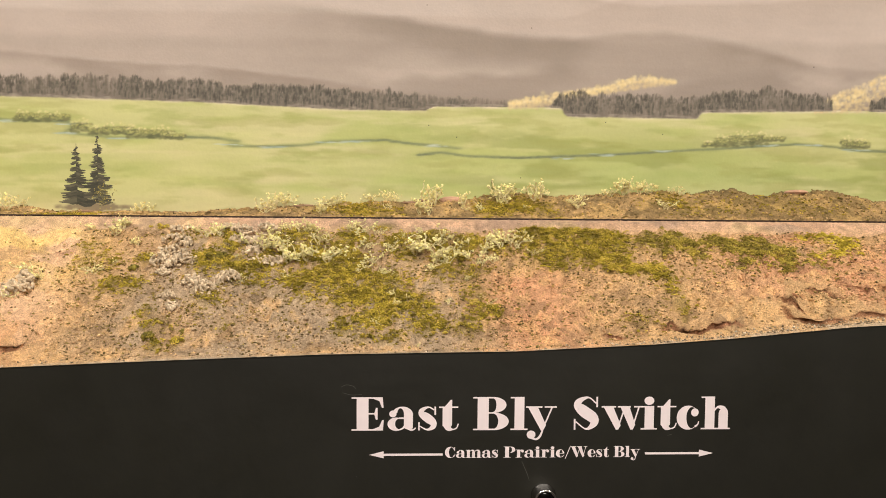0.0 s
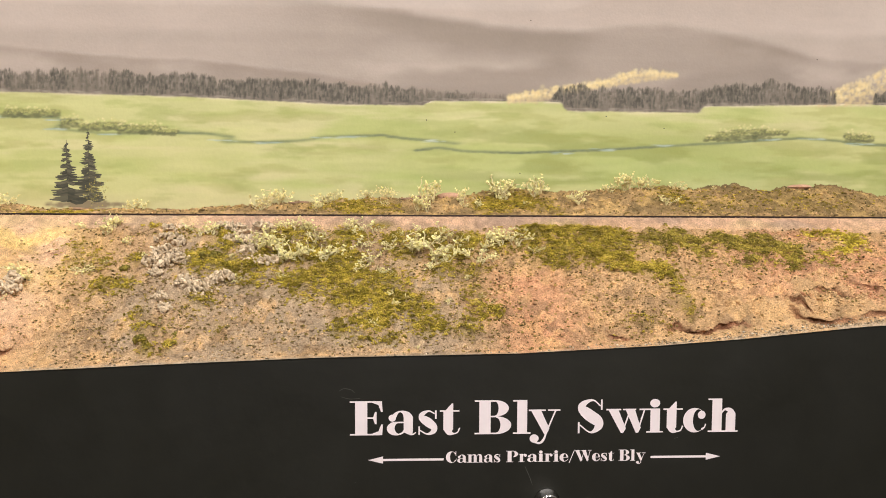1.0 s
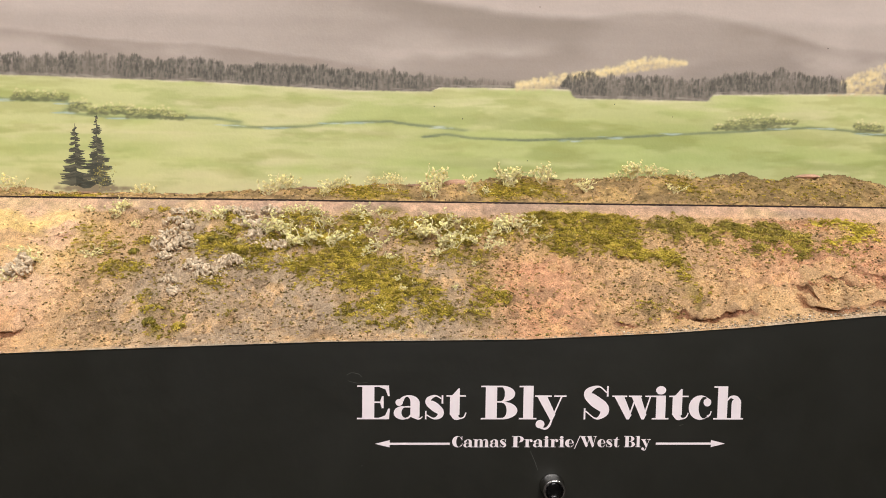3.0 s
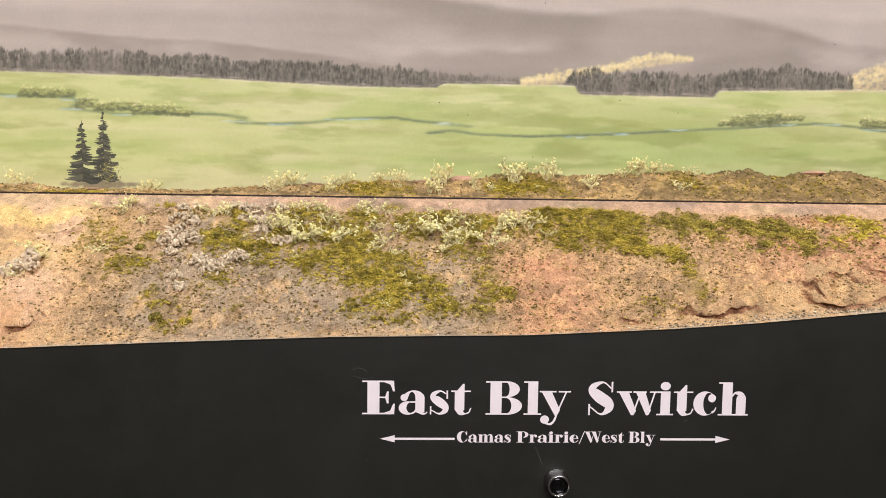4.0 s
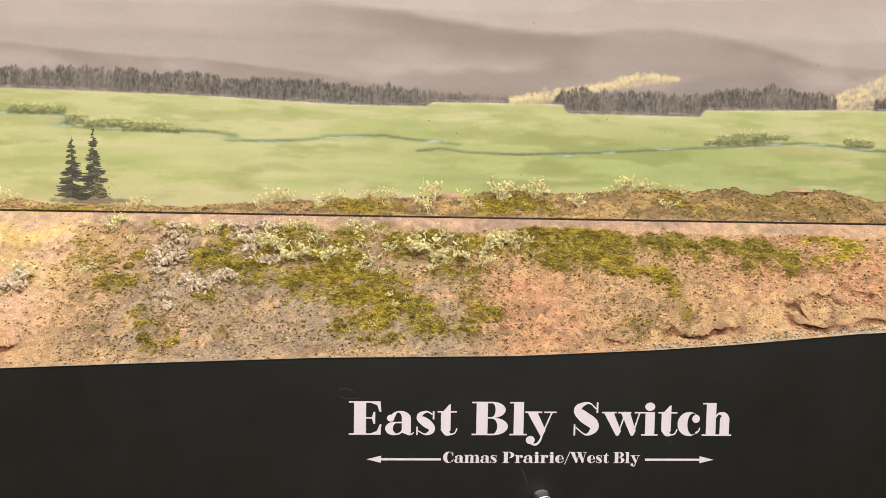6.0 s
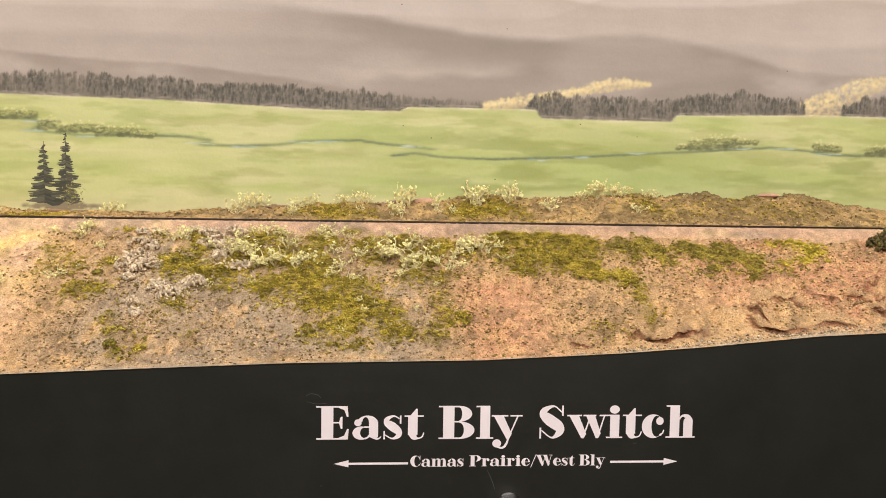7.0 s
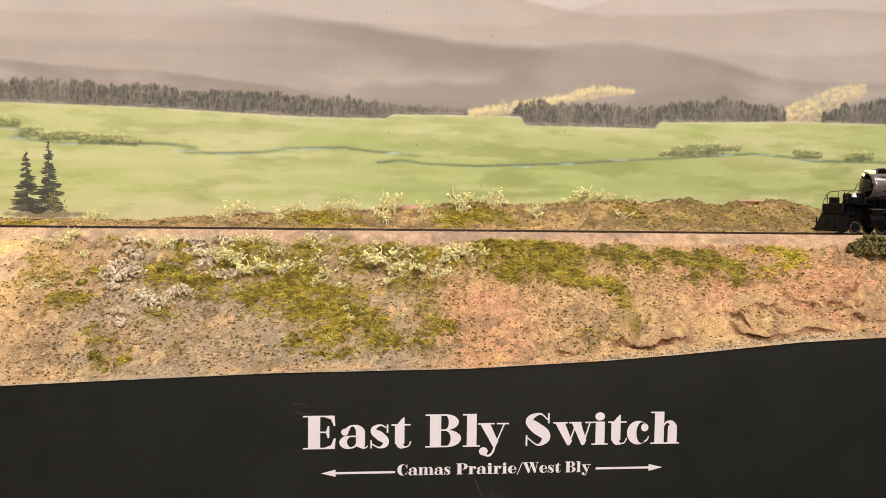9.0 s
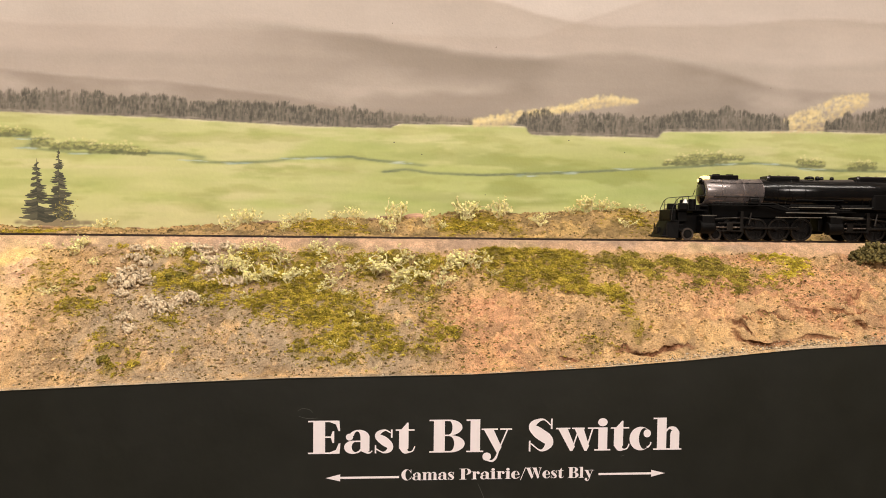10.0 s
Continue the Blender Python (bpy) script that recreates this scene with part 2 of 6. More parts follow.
MOSS_C = ((-0.003, 0.074, 0.016, 0.010, 0.95), (0.025, 0.067, 0.016, 0.013, 1), (0.041, 0.060, 0.012, 0.010, 0.95), (0.014, 0.048, 0.017, 0.012, 0.9), (-0.004, 0.035, 0.011, 0.008, 0.75), (0.045, 0.037, 0.009, 0.010, 0.75), (0.023, 0.020, 0.009, 0.006, 0.55), (-0.052, 0.083, 0.012, 0.006, 0.55), (-0.038, 0.069, 0.010, 0.005, 0.35), (0.005, 0.021, 0.007, 0.006, 0.5), (0.056, 0.040, 0.008, 0.009, 0.4), (0.075, 0.040, 0.009, 0.012, 0.5), (0.088, 0.056, 0.010, 0.009, 0.55), (0.096, 0.056, 0.005, 0.004, 0.8), (0.082, 0.079, 0.008, 0.010, 0.4), (0.062, 0.098, 0.013, 0.010, 0.5), (0.084, 0.101, 0.013, 0.006, 0.4), (0.106, 0.131, 0.011, 0.009, 0.7))
MOSS_D = ((0.132, 0.141, 0.011, 0.008, 0.85), (0.151, 0.144, 0.018, 0.009, 0.95), (0.151, 0.122, 0.020, 0.012, 1), (0.183, 0.140, 0.018, 0.011, 1), (0.177, 0.116, 0.017, 0.011, 1), (0.198, 0.131, 0.016, 0.016, 1), (0.144, 0.105, 0.013, 0.005, 0.75), (0.195, 0.103, 0.012, 0.008, 0.65), (0.205, 0.093, 0.010, 0.009, 0.75), (0.139, 0.152, 0.014, 0.003, 0.6), (0.171, 0.153, 0.014, 0.003, 0.55), (0.220, 0.086, 0.010, 0.009, 0.9), (0.224, 0.074, 0.006, 0.007, 0.85), (0.224, 0.059, 0.007, 0.009, 0.45), (0.224, 0.041, 0.005, 0.009, 0.5), (0.221, 0.027, 0.003, 0.003, 0.5), (0.189, 0.029, 0.014, 0.009, 0.22))
MOSS = MOSS_A + MOSS_B + MOSS_C + MOSS_D
OLIVE = ((0.232, 0.125, 0.013, 0.013, 0.9), (0.252, 0.128, 0.010, 0.013, 0.85), (0.259, 0.112, 0.008, 0.012, 0.85), (0.285, 0.122, 0.012, 0.014, 0.95), (0.296, 0.115, 0.009, 0.011, 0.85), (0.314, 0.120, 0.008, 0.010, 0.85), (0.312, 0.103, 0.013, 0.011, 0.95), (0.324, 0.102, 0.009, 0.013, 0.95), (0.324, 0.085, 0.006, 0.006, 0.6), (0.294, 0.089, 0.006, 0.003, 0.7), (0.313, 0.072, 0.006, 0.004, 0.5), (0.284, 0.080, 0.024, 0.012, 0.18), (0.338, 0.079, 0.021, 0.010, 0.22))
YELLOW = ((0.366, 0.134, 0.010, 0.009, 1), (0.379, 0.127, 0.012, 0.011, 1), (0.384, 0.114, 0.007, 0.012, 0.9), (0.367, 0.101, 0.010, 0.007, 0.6), (0.351, 0.095, 0.009, 0.006, 0.4), (0.400, 0.135, 0.006, 0.008, 0.6))
BACK_MOSS = ((-0.285, 0.260, 0.033, 0.035, 0.6), (-0.023, 0.297, 0.018, 0.035, 0.95), (-0.010, 0.272, 0.021, 0.035, 0.95), (0.021, 0.272, 0.011, 0.035, 0.4), (0.127, 0.284, 0.014, 0.035, 0.95), (0.151, 0.293, 0.014, 0.035, 1), (0.109, 0.274, 0.011, 0.035, 0.7), (0.170, 0.270, 0.014, 0.035, 0.5), (0.311, 0.302, 0.012, 0.035, 0.5), (-0.053, 0.289, 0.011, 0.035, 0.5), (0.33, 0.29, 0.05, 0.04, 0.22), (0.43, 0.29, 0.08, 0.04, 0.22))
# ledges of the cut: x, y, half length, lean, depth
LEDGES_A = ((0.209, 0.0199, 0.006, -0.60, 0.0026), (0.219, 0.0127, 0.007, -0.46, 0.0030), (0.231, 0.0107, 0.009, 0.15, 0.0030), (0.245, 0.0122, 0.010, 0.01, 0.0022), (0.288, 0.0121, 0.006, -0.55, 0.0024), (0.298, 0.0074, 0.007, -0.33, 0.0032), (0.312, 0.0059, 0.009, 0.02, 0.0018), (0.291, 0.0219, 0.007, -0.60, 0.0024), (0.299, 0.0343, 0.006, -0.43, 0.0016), (0.315, 0.0351, 0.009, 0.02, 0.0022), (0.325, 0.0302, 0.007, -0.60, 0.0018), (0.238, 0.0666, 0.007, -0.10, 0.0014), (0.170, 0.0124, 0.008, -0.33, 0.0018))
LEDGES_B = ((-0.217, 0.0168, 0.008, 0.08, 0.0034), (0.349, 0.0392, 0.008, -0.60, 0.0022), (0.378, 0.0345, 0.016, -0.36, 0.0018), (0.373, 0.0149, 0.003, -0.60, 0.0034), (0.394, 0.0525, 0.013, 0.24, 0.0018), (0.337, 0.0067, 0.014, -0.07, 0.0018), (0.396, 0.0267, 0.013, 0.16, 0.0020), (-0.232, 0.1208, 0.009, 0.18, 0.0012), (-0.272, 0.1290, 0.007, -0.32, 0.0012))
LEDGES = LEDGES_A + LEDGES_B


def cover(X, Y, spots):
    """How thickly the patches cover each place, 0 to 1."""
    m = np.zeros(np.shape(X))
    for cx, cy, rx, ry, dense in spots:
        m = np.maximum(m, dense * np.exp(-(((X - cx) / (rx * 1.05)) ** 2 + ((Y - cy) / (ry * 1.05)) ** 2) ** 1.1))
    return m


def relief(X, Y):
    """Lumps, ledges and grain of the sculpted surface."""
    slope = step(0.004, 0.02, Y) * (1 - step(0.142, 0.156, Y))
    back = step(0.205, 0.235, Y)
    lumps = (fbm(X * 32, Y * 32, 201) - 0.5) * 0.011 + (fbm(X * 110, Y * 110, 211) - 0.5) * 0.0085
    lumps = lumps + (fbm(X * 240, Y * 240, 215, 2) - 0.5) * 0.0060 * (0.6 + 0.4 * step(-0.25, -0.17, X))
    grain = (fbm(X * 420, Y * 420, 221, 3) - 0.5) * 0.0056
    rock = step(0.18, 0.30, X) * (1 - step(0.06, 0.09, Y))
    u = ground_height(X, Y) * 190 + fbm(X * 22, Y * 22, 231) * 5
    terrace = (np.abs((u % 1.0) - 0.5) - 0.25) * 0.0045 * rock
    cut = 0.0
    for cx, cy, half, lean, deep in LEDGES:
        a = (X - cx) / half
        line = cy + lean * (X - cx) + (value_noise(X * 130, X * 0, 241) - 0.5) * 0.004
        d = (Y - line) / 0.0032
        cut = cut + deep * np.exp(-a ** 4) * np.where(d < 0, -0.45 * np.exp(-(d / 0.8) ** 2), 0.35 * np.exp(-d / 1.8))
    shoulder = step(0.142, 0.156, Y) * (1 - back)
    mat = np.maximum(cover(X, Y, MOSS), cover(X, Y, OLIVE))
    cut = cut + 0.0024 * step(0.15, 0.6, mat) * step(0.25, 0.7, value_noise(X * 190, Y * 190, 251) + 0.25 * value_noise(X * 420, Y * 420, 252))
    plain = 1 - 0.65 * (1 - step(-0.25, -0.18, X))
    return slope * (lumps + terrace) + cut * step(0.0008, 0.005, Y) * (1 - step(0.142, 0.156, Y)) + grain * plain * (0.75 * slope + 0.12 * shoulder + 0.7 * back) + back * lumps * 0.7


def overhang(X, Y):
    """How far the lip above each ledge leans out."""
    push = 0.0
    for cx, cy, half, lean, deep in LEDGES:
        line = cy + lean * (X - cx) + (value_noise(X * 130, X * 0, 241) - 0.5) * 0.004 + 0.0012
        d = (Y - line) / 0.0045
        push = push + deep * 1.35 * np.exp(-((X - cx) / half) ** 4) * np.where(d < 0, 0.0, np.exp(-d)) * (0.5 + value_noise(X * 90 + cx * 50, X * 0, 242))
    return push


def ground_top(x, y):
    return float(ground_height(np.array(x), np.array(y)) + relief(np.array([x]), np.array([y]))[0])


def soil_colours(X, Y):
    n = fbm(X * 26, Y * 26, 301)
    f = fbm(X * 120, Y * 120, 311)
    g = fbm(X * 420, Y * 420, 321, 3)
    tan, pink, grey, cream = srgb(197, 162, 118), srgb(205, 154, 116), srgb(178, 156, 127), srgb(222, 188, 142)
    col = np.ones(X.shape + (3,)) * np.array(tan)
    col = mix(col, grey, step(-0.21, -0.13, X) * (1 - step(0.03, 0.11, X)) * (0.55 + 0.45 * step(0.35, 0.6, n)))
    col = mix(col, cream, (1 - step(-0.26, -0.19, X)) * step(0.35, 0.6, n + (Y - 0.08) * 1.5))
    col = mix(col, pink, np.exp(-((X - 0.125) / 0.035) ** 2) * (1 - step(0.08, 0.11, Y)) * 0.9)
    col = mix(col, pink, step(0.22, 0.32, X) * step(0.40, 0.58, n) * 0.85)
    col = mix(col, pink, (1 - step(-0.24, -0.19, X)) * (1 - step(0.03, 0.07, Y)) * 0.6)
    col = mix(col, srgb(216, 176, 122), step(0.5, 0.68, f) * 0.55)
    col = mix(col, srgb(138, 115, 87), step(0.54, 0.70, fbm(X * 70 + 3, Y * 70, 331)) * (0.22 + 0.3 * step(-0.24, -0.16, X)))
    # shade under the ledge lips, helped by a dark red-brown in the colour
    for cx, cy, half, lean, deep in LEDGES:
        d = np.abs(Y - cy - lean * (X - cx) - (value_noise(X * 130, X * 0, 241) - 0.5) * 0.004) / 0.0022
        col = mix(col, srgb(142, 92, 68), np.exp(-((X - cx) / half) ** 4 - d * d) * 0.75)
    left = 1 - step(-0.25, -0.18, X)
    col = mix(col, srgb(218, 180, 148), left * step(0.46, 0.60, fbm(X * 34 + 9, Y * 34, 341)) * 0.7)
    col = mix(col, srgb(228, 196, 128), left * step(0.060, 0.120, Y) * step(0.30, 0.62, fbm(X * 30, Y * 60, 351)) * 0.85)
    col = mix(col, srgb(170, 150, 124), step(-0.20, -0.15, X) * (1 - step(0.06, 0.12, X)) * (1 - step(0.085, 0.11, Y)) * step(0.52, 0.62, fbm(X * 48 + 1, Y * 48, 361)) * 0.55)
    edge = (1 - step(0.0008, 0.0030, Y))
    col = mix(col, srgb(178, 168, 150), edge * (0.1 + 0.5 * step(0.4, 0.6, f)))
    bed = step(0.143, 0.158, Y) * (1 - step(0.200, 0.225, Y))
    col = mix(col, srgb(208, 172, 140), bed * 0.9)
    col = mix(col, srgb(182, 148, 124), bed * step(0.48, 0.62, g) * 0.4)
    col = mix(col, srgb(204, 178, 132), bed * step(0.45, 0.65, fbm(X * 18, Y * 40, 371)) * 0.6)
    col = mix(col, srgb(160, 138, 120), bed * step(0.50, 0.66, fbm(X * 24 + 5, Y * 60, 381)) * 0.6)
    back = step(0.205, 0.228, Y)
    col = mix(col, srgb(182, 152, 106), back * 0.8)
    col = mix(col, srgb(140, 118, 82), back * step(0.42, 0.60, n) * 0.8)
    col = mix(col, srgb(206, 172, 112), back * step(0.48, 0.66, fbm(X * 70 + 8, Y * 45, 391)) * 0.7)
    col = mix(col, srgb(122, 104, 72), back * step(0.50, 0.66, fbm(X * 130 + 2, Y * 80, 392)) * 0.6)
    col = mix(col, srgb(112, 98, 70), step(0.325, 0.342, Y) * step(0.24, 0.33, X) * 0.7)
    col = mix(col, srgb(136, 122, 60), np.clip(cover(X, Y, MOSS) * 1.2, 0, 1) * step(0.30, 0.55, f + 0.1))
    col = mix(col, srgb(128, 117, 60), cover(X, Y, OLIVE) * 0.8)
    col = mix(col, srgb(178, 158, 62), cover(X, Y, YELLOW) * 0.7)
    col = mix(col, srgb(142, 124, 50), np.clip(cover(X, Y, BACK_MOSS) * 1.3, 0, 1) * step(0.22, 0.48, f))
    return np.clip(col * ((0.87 + 0.36 * g) * (0.80 + 0.42 * fbm(X * 230 + 4, Y * 230, 325, 2)))[..., None], 0, 1)


def ground():
    X, Y = np.meshgrid(GX, GY)
    Z = ground_height(X, Y) + relief(X, Y)
    ob = sheet("ground", X, Y - overhang(X, Y), Z, soil_colours(X, Y), "soil", M_GROUND)
    return tagged(ob, "tan and pinkish sculpted scenery soil with mossy patches", "ground", kind="structure")


ground()


# ---- fascia ----
def fascia():
    """A thin dark board whose top edge follows the scenery."""
    bm = fresh()
    xs = np.concatenate([np.linspace(-1.2, -0.45, 20)[:-1], np.linspace(-0.45, 0.55, 160), np.linspace(0.55, 2.7, 30)[1:]])
    tops = edge_height(xs) - 0.0004 + (value_noise(xs * 120, xs * 0, 5) - 0.5) * 0.0006
    cols = []
    for x, z in zip(xs, tops):
        cols.append([bm.verts.new(p) for p in ((x, 0, -0.24), (x, 0, z - 0.0006), (x, 0.0006, z), (x, 0.006, z), (x, 0.006, -0.24))])
    for a, b in zip(cols, cols[1:]):
        for k in range(5):
            bm.faces.new((a[k], b[k], b[(k + 1) % 5], a[(k + 1) % 5]))
    bm.faces.new(cols[0]), bm.faces.new(list(reversed(cols[-1])))
    bmesh.ops.recalc_face_normals(bm, faces=bm.faces)
    ob = part("fascia", bm, M_FASCIA)
    tagged(ob, "dark olive-black painted fascia board of the layout", "fascia", kind="structure")
    bm = box(fresh(), -1.2, 2.7, 0.02, BACK_Y + 0.02, FLOOR_Z, -0.24)
    tagged(part("benchwork", bm, M_FASCIA), "black benchwork under the layout", "benchwork", kind="structure")


fascia()


# ---- backdrop ----
def pieces(x, pairs):
    """A broken line through (x, z) pairs."""
    a = np.array(pairs)
    return np.interp(x, a[:, 0], a[:, 1])


RIDGE_LEFT = ((-0.6, 0.318), (-0.361, 0.302), (-0.303, 0.296), (-0.187, 0.292), (-0.127, 0.286), (-0.067, 0.280), (-0.006, 0.271), (0.043, 0.260))
RIDGE_MAIN = ((-0.30, 0.27), (-0.21, 0.320), (-0.174, 0.348), (-0.139, 0.362), (-0.097, 0.361), (0.024, 0.348), (0.149, 0.332), (0.212, 0.330), (0.276, 0.337), (0.314, 0.338), (0.373, 0.331), (0.44, 0.318), (0.50, 0.30))
RIDGE_FAR = ((-0.1, 0.46), (0.054, 0.41), (0.166, 0.389), (0.211, 0.377), (0.256, 0.3685), (0.30, 0.366), (0.372, 0.369), (0.451, 0.373), (0.504, 0.380), (0.551, 0.382), (0.70, 0.378))
RIDGE_HIGH = ((0.20, 0.35), (0.256, 0.369), (0.307, 0.387), (0.345, 0.399), (0.45, 0.42), (0.8, 0.44))
RIDGE_EAST = ((0.30, 0.268), (0.329, 0.282), (0.407, 0.297), (0.473, 0.302), (0.521, 0.300), (0.561, 0.297), (0.62, 0.302), (0.8, 0.31))
RIDGE_MID = ((0.36, 0.325), (0.439, 0.332), (0.506, 0.328), (0.573, 0.334), (0.62, 0.338), (0.8, 0.345))
MEADOW = ((-1.2, 0.259), (-0.361, 0.2565), (-0.187, 0.2535), (-0.127, 0.251), (-0.03, 0.2475), (0.05, 0.2475), (0.056, 0.252), (0.201, 0.2525), (0.207, 0.2435), (0.353, 0.243), (0.359, 0.250), (0.509, 0.2535), (0.623, 0.2535), (2.7, 0.255))
FOREST_LEFT = ((-0.4428, 0.2780), (-0.4079, 0.2810), (-0.3731, 0.2806), (-0.3498, 0.2794), (-0.3030, 0.2815), (-0.2620, 0.2801), (-0.2267, 0.2779), (-0.1913, 0.2792), (-0.1676, 0.2750), (-0.1439, 0.2738), (-0.0844, 0.2744), (-0.0545, 0.2727), (-0.0305, 0.2684), (0.0145, 0.2711), (0.0296, 0.2673), (0.0659, 0.2645), (0.1023, 0.2634), (0.1419, 0.2589))
FOREST_MID = ((0.1901, 0.2586), (0.1997, 0.2672), (0.2117, 0.2722), (0.2251, 0.2743), (0.2364, 0.2679), (0.2486, 0.2688), (0.2978, 0.2692), (0.3350, 0.2657), (0.3595, 0.2710), (0.3902, 0.2771), (0.4059, 0.2738), (0.4214, 0.2759), (0.4335, 0.2822), (0.4524, 0.2772), (0.4776, 0.2741), (0.5041, 0.2710))
FOREST_EAST = ((0.549, 0.264), (0.576, 0.276), (0.622, 0.283), (0.75, 0.286))
STREAM = ((-0.4445, 0.2342), (-0.4096, 0.2320), (-0.3863, 0.2301), (-0.3336, 0.2299), (-0.3266, 0.2259), (-0.3351, 0.2181), (-0.3222, 0.2166), (-0.2839, 0.2131), (-0.2158, 0.2150), (-0.1801, 0.2145), (-0.1515, 0.2108), (-0.1610, 0.2059), (-0.1144, 0.2056), (-0.0783, 0.2080), (-0.0543, 0.2120), (-0.0241, 0.2132), (0.0061, 0.2143), (0.0304, 0.2112), (0.0608, 0.2087), (0.0882, 0.2062))
STREAM_EAST = ((0.0427, 0.1982), (0.0670, 0.2016), (0.0975, 0.1979), (0.1527, 0.1965), (0.1956, 0.1985), (0.2264, 0.1996), (0.2820, 0.2030), (0.3439, 0.2072), (0.3750, 0.2089), (0.4373, 0.2137), (0.4686, 0.2155), (0.5129, 0.2126), (0.5384, 0.2088), (0.5891, 0.2085), (0.6656, 0.2080))
# pale reaches of the water
GLINTS = ((-0.4009, 0.2298), (-0.3348, 0.2275), (-0.3327, 0.2181), (-0.2839, 0.2126), (-0.1622, 0.2077), (-0.1114, 0.2056), (-0.0543, 0.2114), (-0.0302, 0.2125), (0.0577, 0.2087), (0.2049, 0.1968), (0.2542, 0.2013), (0.3160, 0.2061), (0.4342, 0.2137), (0.4907, 0.2147), (0.5351, 0.2100))
PAINTED_BUSHES = ((-0.3803, 0.2355, 0.0086, 0.0055), (-0.3627, 0.2358, 0.0110, 0.0055), (-0.3440, 0.2350, 0.0123, 0.0043), (-0.3190, 0.2255, 0.0110, 0.0061), (-0.3015, 0.2211, 0.0098, 0.0043), (-0.2796, 0.2227, 0.0160, 0.0055), (-0.2572, 0.2196, 0.0135, 0.0055), (-0.2365, 0.2194, 0.0147, 0.0055), (-0.2205, 0.2167, 0.0110, 0.0037), (0.3685, 0.2149, 0.0086, 0.0031), (0.3858, 0.2183, 0.0123, 0.0061), (0.4056, 0.2205, 0.0160, 0.0074), (0.4243, 0.2220, 0.0110, 0.0067), (0.4400, 0.2217, 0.0123, 0.0031), (0.5283, 0.2184, 0.0110, 0.0055), (0.5378, 0.2168, 0.0123, 0.0049), (0.5900, 0.2150, 0.0110, 0.0055), (0.6020, 0.2160, 0.0110, 0.0050))

ASPENS = ((((0.142, 0.257), (0.181, 0.266), (0.213, 0.270), (0.245, 0.275), (0.27, 0.284), (0.286, 0.288), (0.305, 0.287), (0.328, 0.2825)), ((0.142, 0.251), (0.181, 0.2525), (0.194, 0.259), (0.245, 0.268), (0.328, 0.2815))),
          (((0.486, 0.254), (0.508, 0.270), (0.535, 0.281), (0.561, 0.293), (0.60, 0.297)), ((0.486, 0.2515), (0.549, 0.2525), (0.562, 0.268), (0.60, 0.284))))


